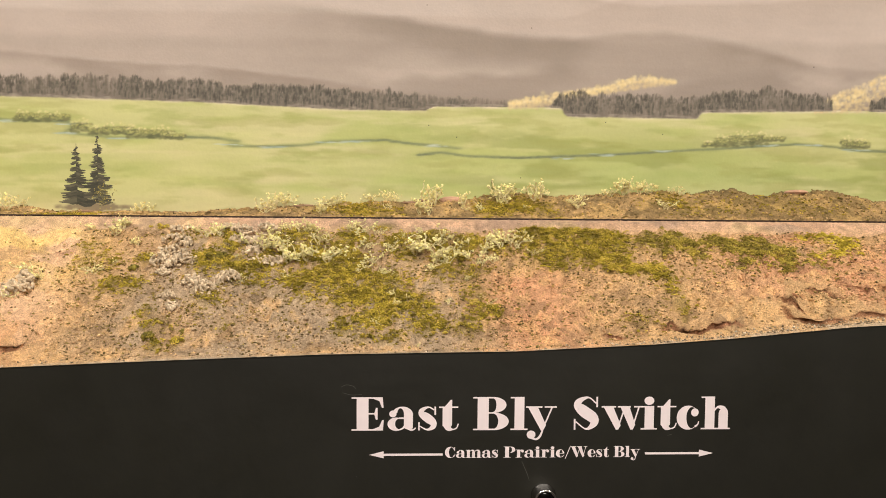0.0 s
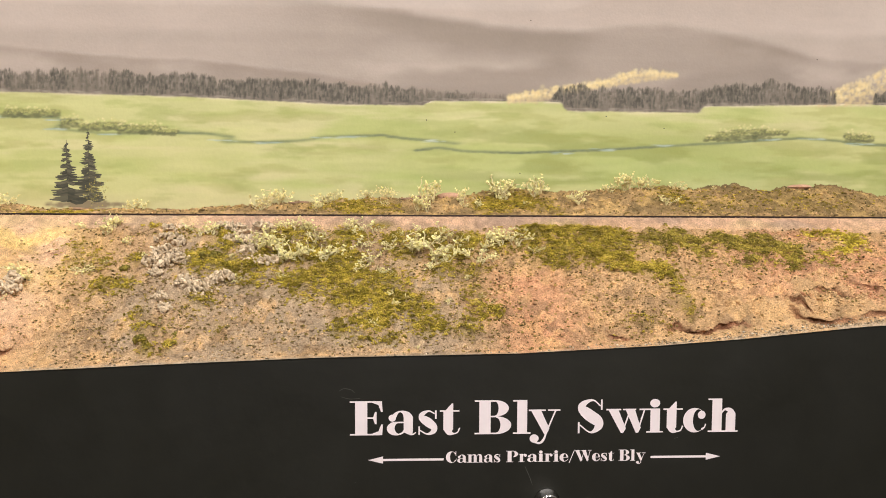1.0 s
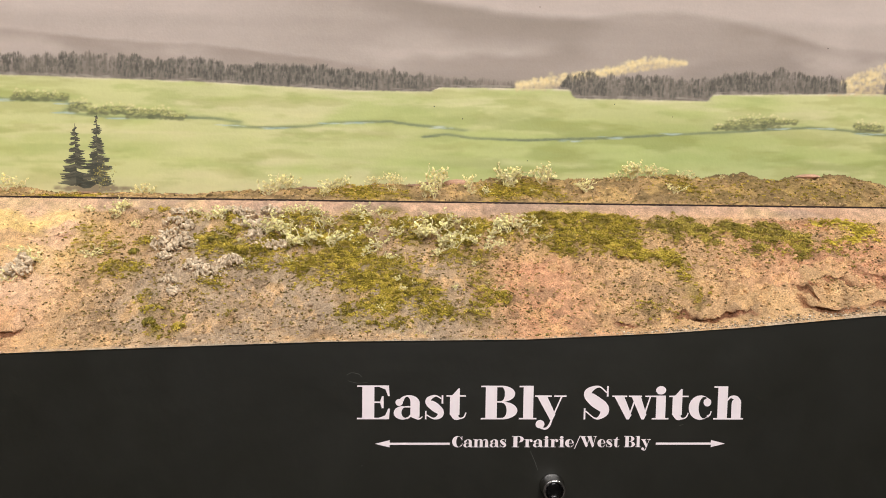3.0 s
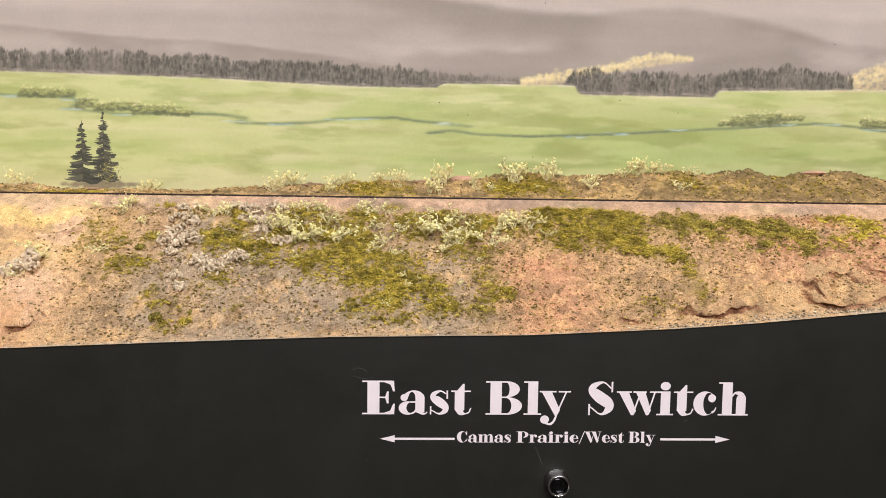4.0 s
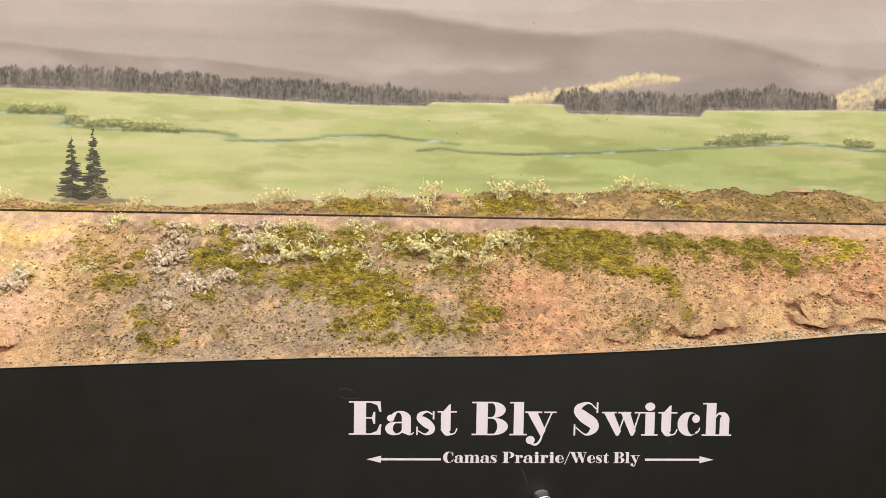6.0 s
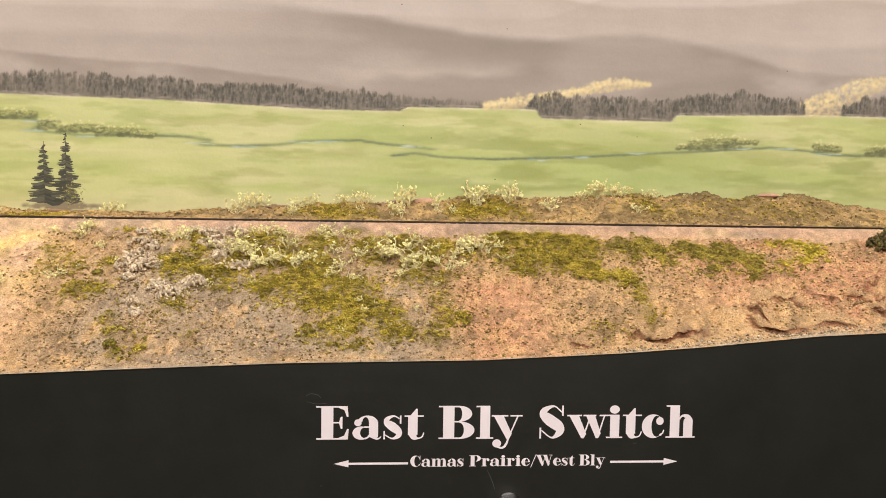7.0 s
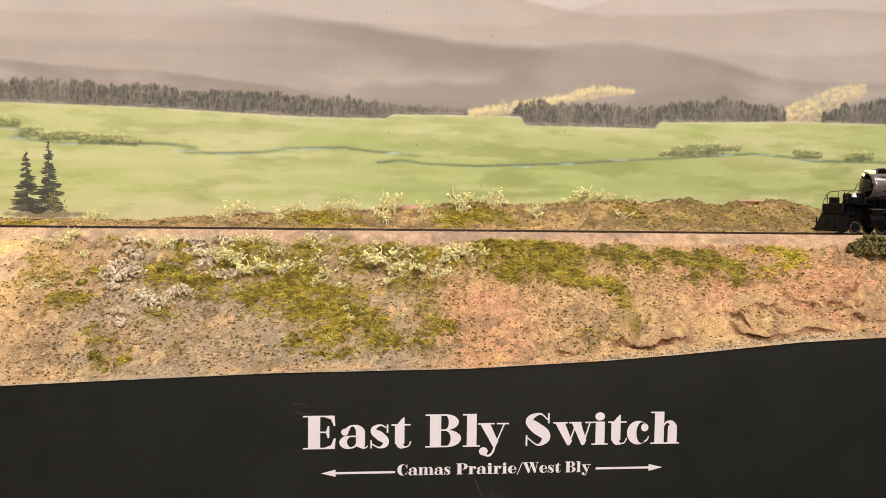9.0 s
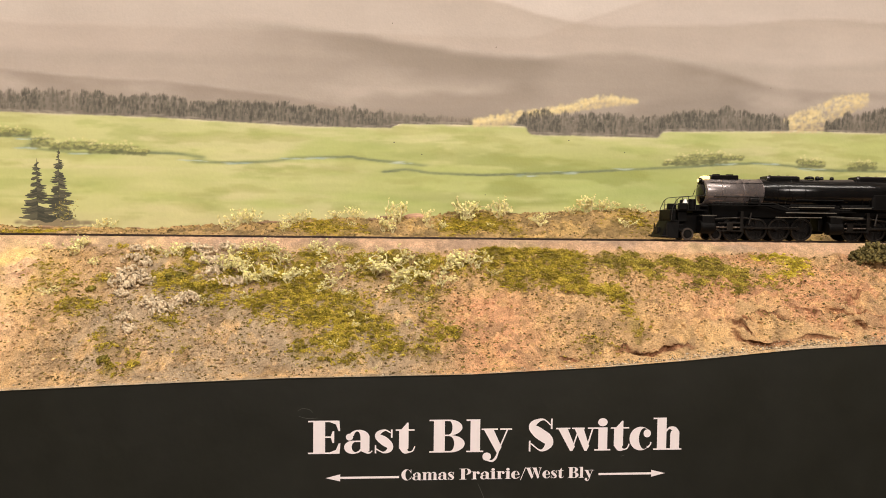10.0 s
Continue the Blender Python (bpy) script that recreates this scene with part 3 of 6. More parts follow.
def backdrop_colours(X, Z):
    n1 = fbm(X * 9, Z * 30, 11)
    n2 = fbm(X * 40, Z * 130, 21)
    streak = fbm(X * 14, Z * 160, 31)
    col = np.ones(X.shape + (3,)) * np.array(srgb(196, 184, 174))
    col = mix(col, srgb(208, 196, 187), step(0.34, 0.46, Z) * step(0.35, 0.7, n1))
    col = mix(col, srgb(212, 200, 190), step(0.50, 0.75, fbm(X * 6 + 3, Z * 12, 41)) * 0.7)

    def ridge(col, line, tone, soft, strength, fade, floor):
        d = pieces(X, line) + (n2 - 0.5) * 0.004 - Z
        return mix(col, srgb(*tone), step(-soft * 0.3, soft, d) * (floor + (strength - floor) * np.exp(-np.clip(d, 0, 1) / fade)))

    col = ridge(col, RIDGE_HIGH, (178, 162, 150), 0.004, 0.55, 0.03, 0.1)
    col = ridge(col, RIDGE_FAR, (172, 157, 144), 0.004, 0.75, 0.035, 0.25)
    col = ridge(col, RIDGE_MID, (160, 148, 136), 0.010, 0.5, 0.02, 0.2)
    band = step(0.30, 0.62, fbm(X * 7 + 5, Z * 26, 51))
    main = ridge(col, RIDGE_MAIN, (140, 128, 115), 0.009, 0.92, 0.055, 0.45)
    col = col + (main - col) * ((0.62 + 0.38 * band) * (0.08 + 0.92 * step(-0.20, 0.06, X)))[..., None]
    col = ridge(col, RIDGE_EAST, (142, 131, 120), 0.012, 0.62, 0.03, 0.4)
    col = ridge(col, RIDGE_LEFT, (147, 134, 121), 0.004, 0.8, 0.03, 0.35)
    mist = np.exp(-((Z - 0.285) / 0.014) ** 2) * step(0.40, 0.65, fbm(X * 8, Z * 20, 61)) * 0.7
    col = mix(col, srgb(190, 177, 166), mist)
    col *= (0.965 + 0.07 * streak)[..., None]
    base = pieces(X + (fbm(X * 70, Z * 170, 73, 3) - 0.5) * 0.016, MEADOW)
    # meadow
    green = np.ones_like(col) * np.array(srgb(198, 199, 138))
    patches = fbm(X * 8, Z * 55, 81)
    green = mix(green, srgb(180, 189, 116), step(0.42, 0.68, patches) * 0.75)
    green = mix(green, srgb(208, 203, 152), step(0.50, 0.72, fbm(X * 10 + 4, Z * 70, 91)) * 0.75)
    green = mix(green, srgb(166, 176, 104), step(0.58, 0.75, fbm(X * 22, Z * 110, 101)) * 0.5)
    green = mix(green, srgb(164, 180, 106), np.exp(-(((X - 0.33) / 0.16) ** 2 + ((Z - 0.18) / 0.018) ** 2)) * 0.75)
    green = mix(green, srgb(170, 178, 108), np.exp(-(((X - 0.31) / 0.20) ** 2 + ((Z - 0.208) / 0.020) ** 2)) * (0.35 + 0.5 * step(0.35, 0.6, fbm(X * 12 + 9, Z * 80, 85))))
    green = mix(green, srgb(168, 182, 108), np.exp(-(((X - 0.06) / 0.07) ** 2 + ((Z - 0.168) / 0.012) ** 2)) * 0.6)
    brush = step(-0.05, 0.2, X) * step(0.150, 0.165, Z) * (1 - step(0.215, 0.235, Z))
    green = mix(green, srgb(146, 156, 84), brush * step(0.46, 0.66, fbm(X * 16 + 2, Z * 75, 83)) * 0.62)
    green = mix(green, srgb(158, 160, 88), step(0.52, 0.70, fbm(X * 20 + 5, Z * 90, 84)) * 0.35)
    green = mix(green, srgb(226, 214, 184), np.exp(-((base - Z) / 0.0024) ** 2) * (0.35 + 0.65 * step(0.4, 0.6, n2)))
    green = mix(green, srgb(205, 196, 150), (1 - step(0.135, 0.162, Z)) * 0.6)
    green *= (0.94 + 0.12 * streak)[..., None]
    col = col + (green - col) * step(-0.0006, 0.0008, base + (n2 - 0.5) * 0.0016 - Z)[..., None]
    # the dark foot below the spruces
    foot = ((X + 0.305) / 0.045) ** 2 + ((Z - 0.1385) / 0.0050) ** 2 + (fbm(X * 150, Z * 150, 145, 3) - 0.5) * 1.2
    col = mix(col, srgb(128, 113, 90), (1 - step(0.5, 1.1, foot)) * 0.9)
    return np.clip(col, 0, 1)


def strokes(name, quads, colours, mat, parent, label):
    """Flat brush dabs, lying on the painted face: polygons in x, z with one colour each."""
    verts, faces, tint = [], [], []
    for k, (poly, c) in enumerate(zip(quads, colours)):
        lift = BACK_Y - 0.00004 - 0.00000004 * k
        faces.append(tuple(range(len(verts), len(verts) + len(poly))))
        verts.extend((x, lift, z) for x, z in poly)
        tint.extend([(*c, 1.0)] * len(poly))
    me = bpy.data.meshes.new(name)
    me.from_pydata(verts, [], faces)
    layer = me.color_attributes.new("paint", "FLOAT_COLOR", "POINT")
    layer.data.foreach_set("color", np.array(tint, np.float32).ravel())
    me.materials.append(mat)
    ob = new(name, me)
    ob.parent = parent
    return tagged(ob, label, kind="stuff")


class Canvas:
    """A grid of paint that takes soft touches of a brush."""

    def __init__(self, xs, zs, colours):
        self.xs, self.zs, self.col = xs, zs, colours

    def window(self, x0, x1, z0, z1):
        i0, i1 = np.searchsorted(self.zs, (z0, z1))
        j0, j1 = np.searchsorted(self.xs, (x0, x1))
        return slice(i0, i1), slice(j0, j1)

    def lay(self, win, mask, tone):
        c = self.col[win]
        self.col[win] = c + (np.asarray(tone) - c) * np.clip(mask, 0, 1)[..., None]

    def dab(self, x, z, rx, rz, tone, alpha, power=1.6):
        win = self.window(x - 1.8 * rx, x + 1.8 * rx, z - 1.8 * rz, z + 1.8 * rz)
        d = ((self.xs[win[1]][None] - x) / rx) ** 2 + ((self.zs[win[0]][:, None] - z) / rz) ** 2
        self.lay(win, alpha * np.exp(-d ** power), tone)

    def upright(self, x, z0, z1, w, lean, tone, alpha):
        """One upward stroke, broad below and drawn out to a tip."""
        win = self.window(x - 4 * w - abs(lean), x + 4 * w + abs(lean), z0 - 0.002, z1 + 0.001)
        f = np.clip((self.zs[win[0]][:, None] - z0) / max(z1 - z0, 1e-6), 0, 1.2)
        wide = w * (1.05 - 0.75 * f ** 1.5)
        d = (self.xs[win[1]][None] - x - lean * f) / wide
        ends = step(-0.08, 0.12, (self.zs[win[0]][:, None] - z0) / max(z1 - z0, 1e-6)) * (1 - step(0.9, 1.08, f))
        self.lay(win, alpha * np.exp(-d ** 2) * ends, tone)


def paint_forest(canvas, rng, shade):
    for line, x0, x1 in ((FOREST_LEFT, -0.46, 0.140), (FOREST_MID, 0.190, 0.506), (FOREST_EAST, 0.549, 0.67)):
        length = x1 - x0
        for layer, count, tones, alpha, wide in ((0, 2600, ((122, 114, 102), (112, 105, 94), (132, 123, 111)), 0.60, 0.0019), (1, 2600, ((96, 91, 80), (104, 98, 87), (84, 81, 70)), 0.60, 0.0013), (2, 2100, ((72, 71, 61), (64, 64, 56), (82, 79, 69)), 0.62, 0.0010), (3, 700, ((150, 141, 128), (138, 130, 117)), 0.40, 0.0008)):
            for _ in range(int(count * length)):
                x = rng.uniform(x0, x1)
                faint = 0.5 if line is FOREST_LEFT and x > 0.035 else 1.0
                if line is FOREST_LEFT and x > 0.10 and rng.random() < 0.6:
                    continue
                z0 = float(pieces(x + 0.006 * (value_noise(x * 90, 4.0, 76) - 0.5), MEADOW)) - 0.0006
                top = float(pieces(x, line)) + 0.0060 * (float(value_noise(x * 210, 0.0, 77)) - 0.60)
                dense = float(value_noise(x * 48, 1.0, 79))
                if layer == 2 and dense < 0.36:
                    continue
                z1 = z0 + (top - z0) * (1.0 - 0.75 * rng.random() ** 1.4)
                tall = rng.uniform(0.003, 0.009) if layer else z1 - z0
                foot = max(z0, z1 - tall)
                if z1 - foot < 0.0015:
                    continue
                if layer and rng.random() < 0.45:
                    canvas.dab(x, (foot + z1) / 2, wide * rng.uniform(0.7, 1.5), (z1 - foot) * 0.32, shade(*rng.choice(tones), 0.06), alpha * faint * rng.uniform(0.5, 1.0))
                else:
                    canvas.upright(x, foot, z1, wide * rng.uniform(0.6, 1.3), rng.gauss(0, 0.0006), shade(*rng.choice(tones), 0.06), alpha * faint * rng.uniform(0.6, 1.1))
        # thin mist where the trees meet the grass
        for _ in range(int(130 * length)):
            x = rng.uniform(x0, x1)
            canvas.dab(x, float(pieces(x, MEADOW)) + rng.uniform(-0.0009, 0.0020), rng.uniform(0.003, 0.007), rng.uniform(0.0006, 0.0014), shade(178, 168, 152, 0.04), 0.28)


def paint_aspens(canvas, rng, shade):
    for (up, lo), n in zip(ASPENS, (1100, 1000)):
        for k in range(n):
            f = rng.random()
            x = up[0][0] + (up[-1][0] - up[0][0]) * f
            a, b = float(pieces(x, lo)), float(pieces(x, up))
            high = rng.random()
            z = a + (b - a) * high + rng.gauss(0, 0.0010)
            tone = rng.choice(((232, 212, 152), (226, 204, 146), (238, 222, 172))) if high > 0.35 else rng.choice(((206, 186, 140), (220, 199, 148), (190, 172, 140)))
            canvas.dab(x, z, rng.uniform(0.0011, 0.0028), rng.uniform(0.0010, 0.0026), shade(*tone, 0.03), rng.uniform(0.12, 0.40) * (1.0 - 0.55 * max(0.0, f - 0.7) / 0.3))


def paint_stream(canvas, rng, shade):
    for line in (STREAM, STREAM_EAST):
        pts = np.array(line)
        for (ax, az), (bx, bz) in zip(pts, pts[1:]):
            n = max(3, int(math.hypot(bx - ax, bz - az) / 0.0011))
            for k in range(n):
                f = (k + rng.random()) / n
                x, z = ax + (bx - ax) * f, az + (bz - az) * f
                strong = (0.22 if line is STREAM else 0.5) + 0.5 * float(step(0.3, 0.65, value_noise(x * 26, 5.0, 67)))
                canvas.dab(x, z + rng.gauss(0.0003, 0.0006), rng.uniform(0.004, 0.009), rng.uniform(0.0010, 0.0022), shade(150, 160, 106, 0.05), 0.16)
                canvas.dab(x, z + rng.gauss(0.0, 0.0003), rng.uniform(0.0022, 0.0050), rng.uniform(0.0007, 0.0013), shade(*rng.choice(((100, 110, 88), (112, 124, 100), (92, 106, 90))), 0.06), 0.55 * strong)
    for x, z in GLINTS:
        for _ in range(9):
            canvas.dab(x + rng.gauss(0, 0.0075), z + rng.gauss(-0.0003, 0.0005), rng.uniform(0.0030, 0.0065), rng.uniform(0.0004, 0.0009), shade(*rng.choice(((176, 192, 178), (158, 180, 172), (196, 206, 190))), 0.03), 0.5)


def paint_bushes(canvas, rng, shade):
    for cx, cz, rx, rz in PAINTED_BUSHES:
        rz *= 1.35
        for _ in range(int(80 * rx / 0.011)):
            canvas.dab(cx + rx * rng.uniform(-1, 1), cz + rz * rng.uniform(-0.85, 0.35), rng.uniform(0.0016, 0.0034), rng.uniform(0.0008, 0.0016), shade(*rng.choice(((106, 110, 74), (94, 99, 68), (122, 125, 82))), 0.06), 0.5)
        for _ in range(int(75 * rx / 0.011)):
            u = rng.uniform(-1, 1)
            top = math.sqrt(1 - u * u * 0.8) * (0.45 + 0.75 * float(value_noise((cx + rx * u) * 300, 2.0, 68)))
            v = rng.uniform(-0.35, 1.0) * top
            tone = rng.choice(((212, 208, 146), (200, 197, 130), (222, 212, 160))) if v > 0.4 else rng.choice(((170, 171, 104), (148, 152, 92), (186, 184, 118)))
            canvas.dab(cx + rx * u, cz + rz * v, rng.uniform(0.0007, 0.0017), rng.uniform(0.0006, 0.0013), shade(*tone, 0.05), rng.uniform(0.2, 0.6))


def backdrop():
    rng = random.Random(4)
    xs = np.concatenate([np.linspace(-1.2, -0.46, 25)[:-1], np.arange(-0.46, 0.67, 0.00085), np.linspace(0.67, 2.7, 60)])
    zs = np.concatenate([np.linspace(0.06, 0.13, 6)[:-1], np.arange(0.13, 0.194, 0.0020), np.arange(0.194, 0.245, 0.0009), np.arange(0.245, 0.297, 0.0008), np.arange(0.297, 0.425, 0.0022), np.linspace(0.425, 0.80, 14)])
    X, Z = np.meshgrid(xs, zs)

    def shade(r, g, b, spread=0.18):
        f = 1 + rng.uniform(-spread, spread)
        return tuple(c * f for c in srgb(r, g, b))

    canvas = Canvas(xs, zs, backdrop_colours(X, Z))
    paint_aspens(canvas, rng, shade)
    paint_forest(canvas, rng, shade)
    paint_stream(canvas, rng, shade)
    paint_bushes(canvas, rng, shade)
    ob = sheet("backdrop", X, X * 0 + BACK_Y, Z, np.clip(canvas.col, 0, 1), "paint", M_BACK)
    tagged(ob, "hand-painted backdrop of meadow, forest and hazy mountains", "backdrop", kind="structure")

    def dab(x, z, w, h):
        pts, n = [], 6
        for k in range(n):
            a = 2 * math.pi * k / n + rng.uniform(-0.3, 0.3)
            pts.append((x + w * math.cos(a) * rng.uniform(0.6, 1.1), z + h * math.sin(a) * rng.uniform(0.6, 1.1)))
        return pts

    polys, cols = [], []
    for cx, z0, z1, spread, tiers in ((-0.3250, 0.1410, 0.2065, 0.0225, 11), (-0.3025, 0.1430, 0.2164, 0.0200, 13)):
        polys.append([(cx - 0.0011, z0), (cx + 0.0011, z0), (cx + 0.0002, z1), (cx - 0.0002, z1)])
        cols.append(srgb(66, 66, 54))
        for tier in range(tiers):
            for side in (-1, 1):
                f0 = (tier + 0.6 + rng.uniform(-0.35, 0.35)) / tiers
                full = spread * (0.08 + 0.92 * f0) * rng.uniform(0.66, 1.12)
                for _ in range(7 + int(10 * f0)):
                    f = f0 + rng.gauss(0, 0.019)
                    z = z1 - (z1 - z0) * min(max(f, 0.02), 0.97)
                    r = full * rng.uniform(0.25, 1.0)
                    drop = (0.0012 + 0.0030 * f) * (r / full) * rng.uniform(0.6, 1.2)
                    t = rng.uniform(0.0005, 0.0012) * (0.55 + 0.5 * f)
                    polys.append([(cx, z + t), (cx + side * r * 0.55, z - drop * 0.8 + t), (cx + side * r, z - drop * 0.8 + t * 0.4), (cx + side * r * 0.94, z - drop - t * 0.3), (cx + side * r * 0.5, z - drop - t), (cx, z - t)])
                    cols.append(shade(*rng.choice(((72, 72, 60), (84, 83, 68), (64, 65, 54), (98, 96, 78))), 0.12))
    for _ in range(130):
        x, z = -0.297 + rng.gauss(0, 0.0055), 0.152 + rng.gauss(0, 0.006)
        polys.append(dab(x, z, rng.uniform(0.0005, 0.0012), rng.uniform(0.0004, 0.0010)))
        cols.append(shade(*rng.choice(((170, 158, 86), (140, 130, 66), (95, 94, 56))), 0.12))
    strokes("painted_spruces", polys, cols, M_BACK, ob, "two dark painted spruces")

    polys, cols = [], []
    for x, z in ((0.0515, 0.3605), (0.166, 0.338), (0.314, 0.2245), (0.0545, 0.231), (0.483, 0.301), (0.085, 0.2185), (0.1563, 0.1747), (0.2498, 0.237)):
        polys.append(dab(x, z, 0.0009, 0.0007))
        cols.append(srgb(70, 64, 56))
    strokes("paint_specks", polys, cols, M_BACK, ob, "small dark specks on the paint")


backdrop()


# ---- lettering on the fascia ----
UNIT = 0.242 / 681      # metres to one drawing unit of the letters


def ellipse(cx, cy, rx, ry, a0=0, a1=360, n=28):
    return [(cx + rx * math.cos(radians(a0 + (a1 - a0) * k / n)), cy + ry * math.sin(radians(a0 + (a1 - a0) * k / n))) for k in range(n + 1)]


def R(x0, x1, y0, y1):
    return [[(x0, y0), (x1, y0), (x1, y1), (x0, y1)]]


def D(cx, cy, rx, ry):
    return [ellipse(cx, cy, rx, ry)[:-1]]


def A(cx, cy, rx, ry, ix, iy, irx, iry, a0, a1):
    """The band between an outer and an inner oval."""
    o, i = ellipse(cx, cy, rx, ry, a0, a1), ellipse(ix, iy, irx, iry, a0, a1)
    return [[o[k], o[k + 1], i[k + 1], i[k]] for k in range(len(o) - 1)]


def S(*pts):
    """A brush line through (x, y, width) points, smooth."""
    p = [np.array(q, float) for q in pts]
    p = [2 * p[0] - p[1]] + p + [2 * p[-1] - p[-2]]
    line = []
    for a, b, c, d in zip(p, p[1:], p[2:], p[3:]):
        for k in range(8):
            t = k / 8
            line.append(0.5 * (2 * b + (c - a) * t + (2 * a - 5 * b + 4 * c - d) * t * t + (3 * b - a - 3 * c + d) * t ** 3))
    line.append(p[-2])
    line = np.array(line)
    way = np.gradient(line[:, :2], axis=0)
    way /= np.linalg.norm(way, axis=1)[:, None] + 1e-9
    off = np.stack([-way[:, 1], way[:, 0]], -1) * line[:, 2:3] / 2
    l, r = line[:, :2] + off, line[:, :2] - off
    return [[tuple(l[k]), tuple(r[k]), tuple(r[k + 1]), tuple(l[k + 1])] for k in range(len(l) - 1)]


def P(*pts):
    return [list(pts)]


def glyphs():
    """Fat-face roman letters: width and pieces."""
    g = {}
    g["E"] = 56, R(9, 30, 0, 60) + R(0, 52, 57.3, 60) + R(0, 52, 0, 2.7) + P((36, 58), (55, 60), (56.5, 41), (53.5, 41), (49, 53)) + P((36, 2), (49, 7), (54, 19), (57, 19), (55.5, 0)) + R(30, 42, 29, 31.6) + P((46, 19.5), (46, 41), (43, 41), (40, 31.6), (36, 30.3), (40, 29), (43, 19.5))
    g["a"] = 50, R(29, 45, 4, 31) + A(26.5, 29, 18.5, 14, 23, 29, 6, 11, 0, 165) + D(9.5, 30, 6.5, 6.2) + A(15.5, 11.5, 15.5, 12, 21.5, 12, 8, 9.5, 60, 300) + R(20, 30, 21, 23.6) + S((22, 1.5, 3), (27, 4, 3), (30, 8, 3)) + S((37, 8, 15), (42, 1.8, 5), (47, 2.0, 2.4), (50, 5, 2))
    g["s"] = 39, S((31, 37, 2.2), (21, 41.8, 3), (10, 37, 8), (9, 30, 12), (19, 22.5, 16), (29, 14, 13), (28.5, 6, 9), (18, 1.5, 3), (5, 8, 2.2)) + R(31.5, 34.5, 28, 43) + R(2.5, 5.2, 0, 15)
    g["t"] = 34, R(6, 22.5, 8, 43) + P((0, 41), (10, 43), (20, 55), (22.5, 55), (22.5, 41)) + R(0, 33, 40.4, 43) + S((14.2, 11, 16.5), (17, 3.8, 11), (23, 1.6, 3.2), (30, 4, 2.4), (33.5, 12, 2.2))
    g["B"] = 64, R(8, 28, 0, 60) + R(0, 38, 57.3, 60) + R(0, 38, 0, 2.7) + A(36, 45.6, 23.5, 14.4, 36, 45.3, 5.5, 12, -90, 90) + A(37, 15.8, 27, 15.8, 37, 16, 8, 13.3, -90, 90) + R(28, 38, 30, 32.6)
    g["l"] = 30, R(7, 24, 0, 60) + R(0, 8, 57.3, 60) + R(0, 30, 0, 2.7)
    g["y"] = 56, R(0, 30, 40.3, 43) + R(34, 56, 40.3, 43) + P((4, 41), (22, 41), (37, 9), (30, -5)) + S((48, 42, 2.8), (33, 6, 2.8), (27, -10, 4), (20, -16.5, 4), (11, -15, 3)) + D(10, -8.5, 8, 7.5)
    g["S"] = 47, S((40, 48, 2.4), (27, 58.6, 3), (12, 53, 10), (9, 44, 15), (20, 33, 20), (34, 22, 19), (36, 11, 13), (23, 1.6, 3.2), (5, 15, 2.4)) + R(40, 43, 41, 60) + R(2, 5, 0, 20)
    g["w"] = 76, R(0, 27, 40.3, 43) + R(30, 54, 40.3, 43) + R(60, 76, 40.3, 43) + P((4, 41), (22, 41), (36, 8), (31.5, 0), (27, 0)) + S((30, 1, 2.8), (41, 34, 2.8)) + P((35, 41), (52, 41), (63, 9), (58.5, 0), (54, 0)) + S((57, 1, 2.8), (69.5, 42, 2.8))
    g["i"] = 30, R(7, 24, 0, 43) + R(0, 8, 40.3, 43) + R(0, 30, 0, 2.7) + D(15, 52.5, 9, 7.6)
    g["c"] = 42, A(21, 21.5, 21, 22, 28, 21.5, 10, 19.4, 35, 318) + D(33.5, 31, 7, 7.4) + S((34, 5, 4), (39, 9, 2.6), (41, 15, 2.2))
    g["h"] = 52, R(7, 24, 0, 60) + R(0, 8, 57.3, 60) + R(0, 28, 0, 2.7) + R(25, 52, 0, 2.7) + R(31, 47.5, 0, 29) + S((23, 34, 2.4), (29, 40.5, 4), (37, 39, 9), (39.2, 33, 15.5), (39.2, 27, 16.5))
    g["C"] = 58, A(29, 30, 29, 30.5, 36, 30, 14, 27.6, 30, 325) + R(51, 54.5, 38, 60) + S((47, 7, 4), (53, 13, 2.8), (55, 22, 2.4))
    g["m"] = 86, R(7, 23, 0, 43) + R(0, 8, 40.3, 43) + R(35, 51, 0, 30) + R(64, 80, 0, 30) + R(0, 29, 0, 2.7) + R(31, 57, 0, 2.7) + R(60, 86, 0, 2.7) + S((22, 34, 2.4), (30, 41, 4), (41, 39, 10), (43, 29, 16)) + S((50, 34, 2.4), (58, 41, 4), (70, 39, 10), (72, 29, 16))
    g["P"] = 60, R(8, 28, 0, 60) + R(0, 36, 57.3, 60) + R(0, 36, 0, 2.7) + A(35, 43, 25, 17, 35, 43, 8, 14.4, -90, 90)
    g["r"] = 42, R(7, 23, 0, 43) + R(0, 8, 40.3, 43) + R(0, 30, 0, 2.7) + S((22, 33, 2.4), (28, 41, 4), (35, 41, 4)) + D(35, 35, 7, 7.5)
    g["e"] = 44, A(22, 21.5, 22, 22, 27, 21.5, 8, 19.4, 20, 318) + A(22, 21.5, 22, 22, 27, 23, 8, 18, 0, 22) + R(16, 43, 20.5, 23) + S((34, 5, 4), (40, 9, 2.6), (43, 15, 2.2))
    g["W"] = 96, R(0, 34, 57.3, 60) + R(38, 66, 57.3, 60) + R(76, 96, 57.3, 60) + P((6, 58), (27, 58), (46, 10), (40, 0), (35, 0)) + S((38, 1, 3), (52, 46, 3)) + P((43, 58), (64, 58), (80, 10), (75, 0), (70, 0)) + S((73, 1, 3), (88, 59, 3))
    g["/"] = 30, P((0, -8), (4, -8), (31, 62), (27, 62))
    return g


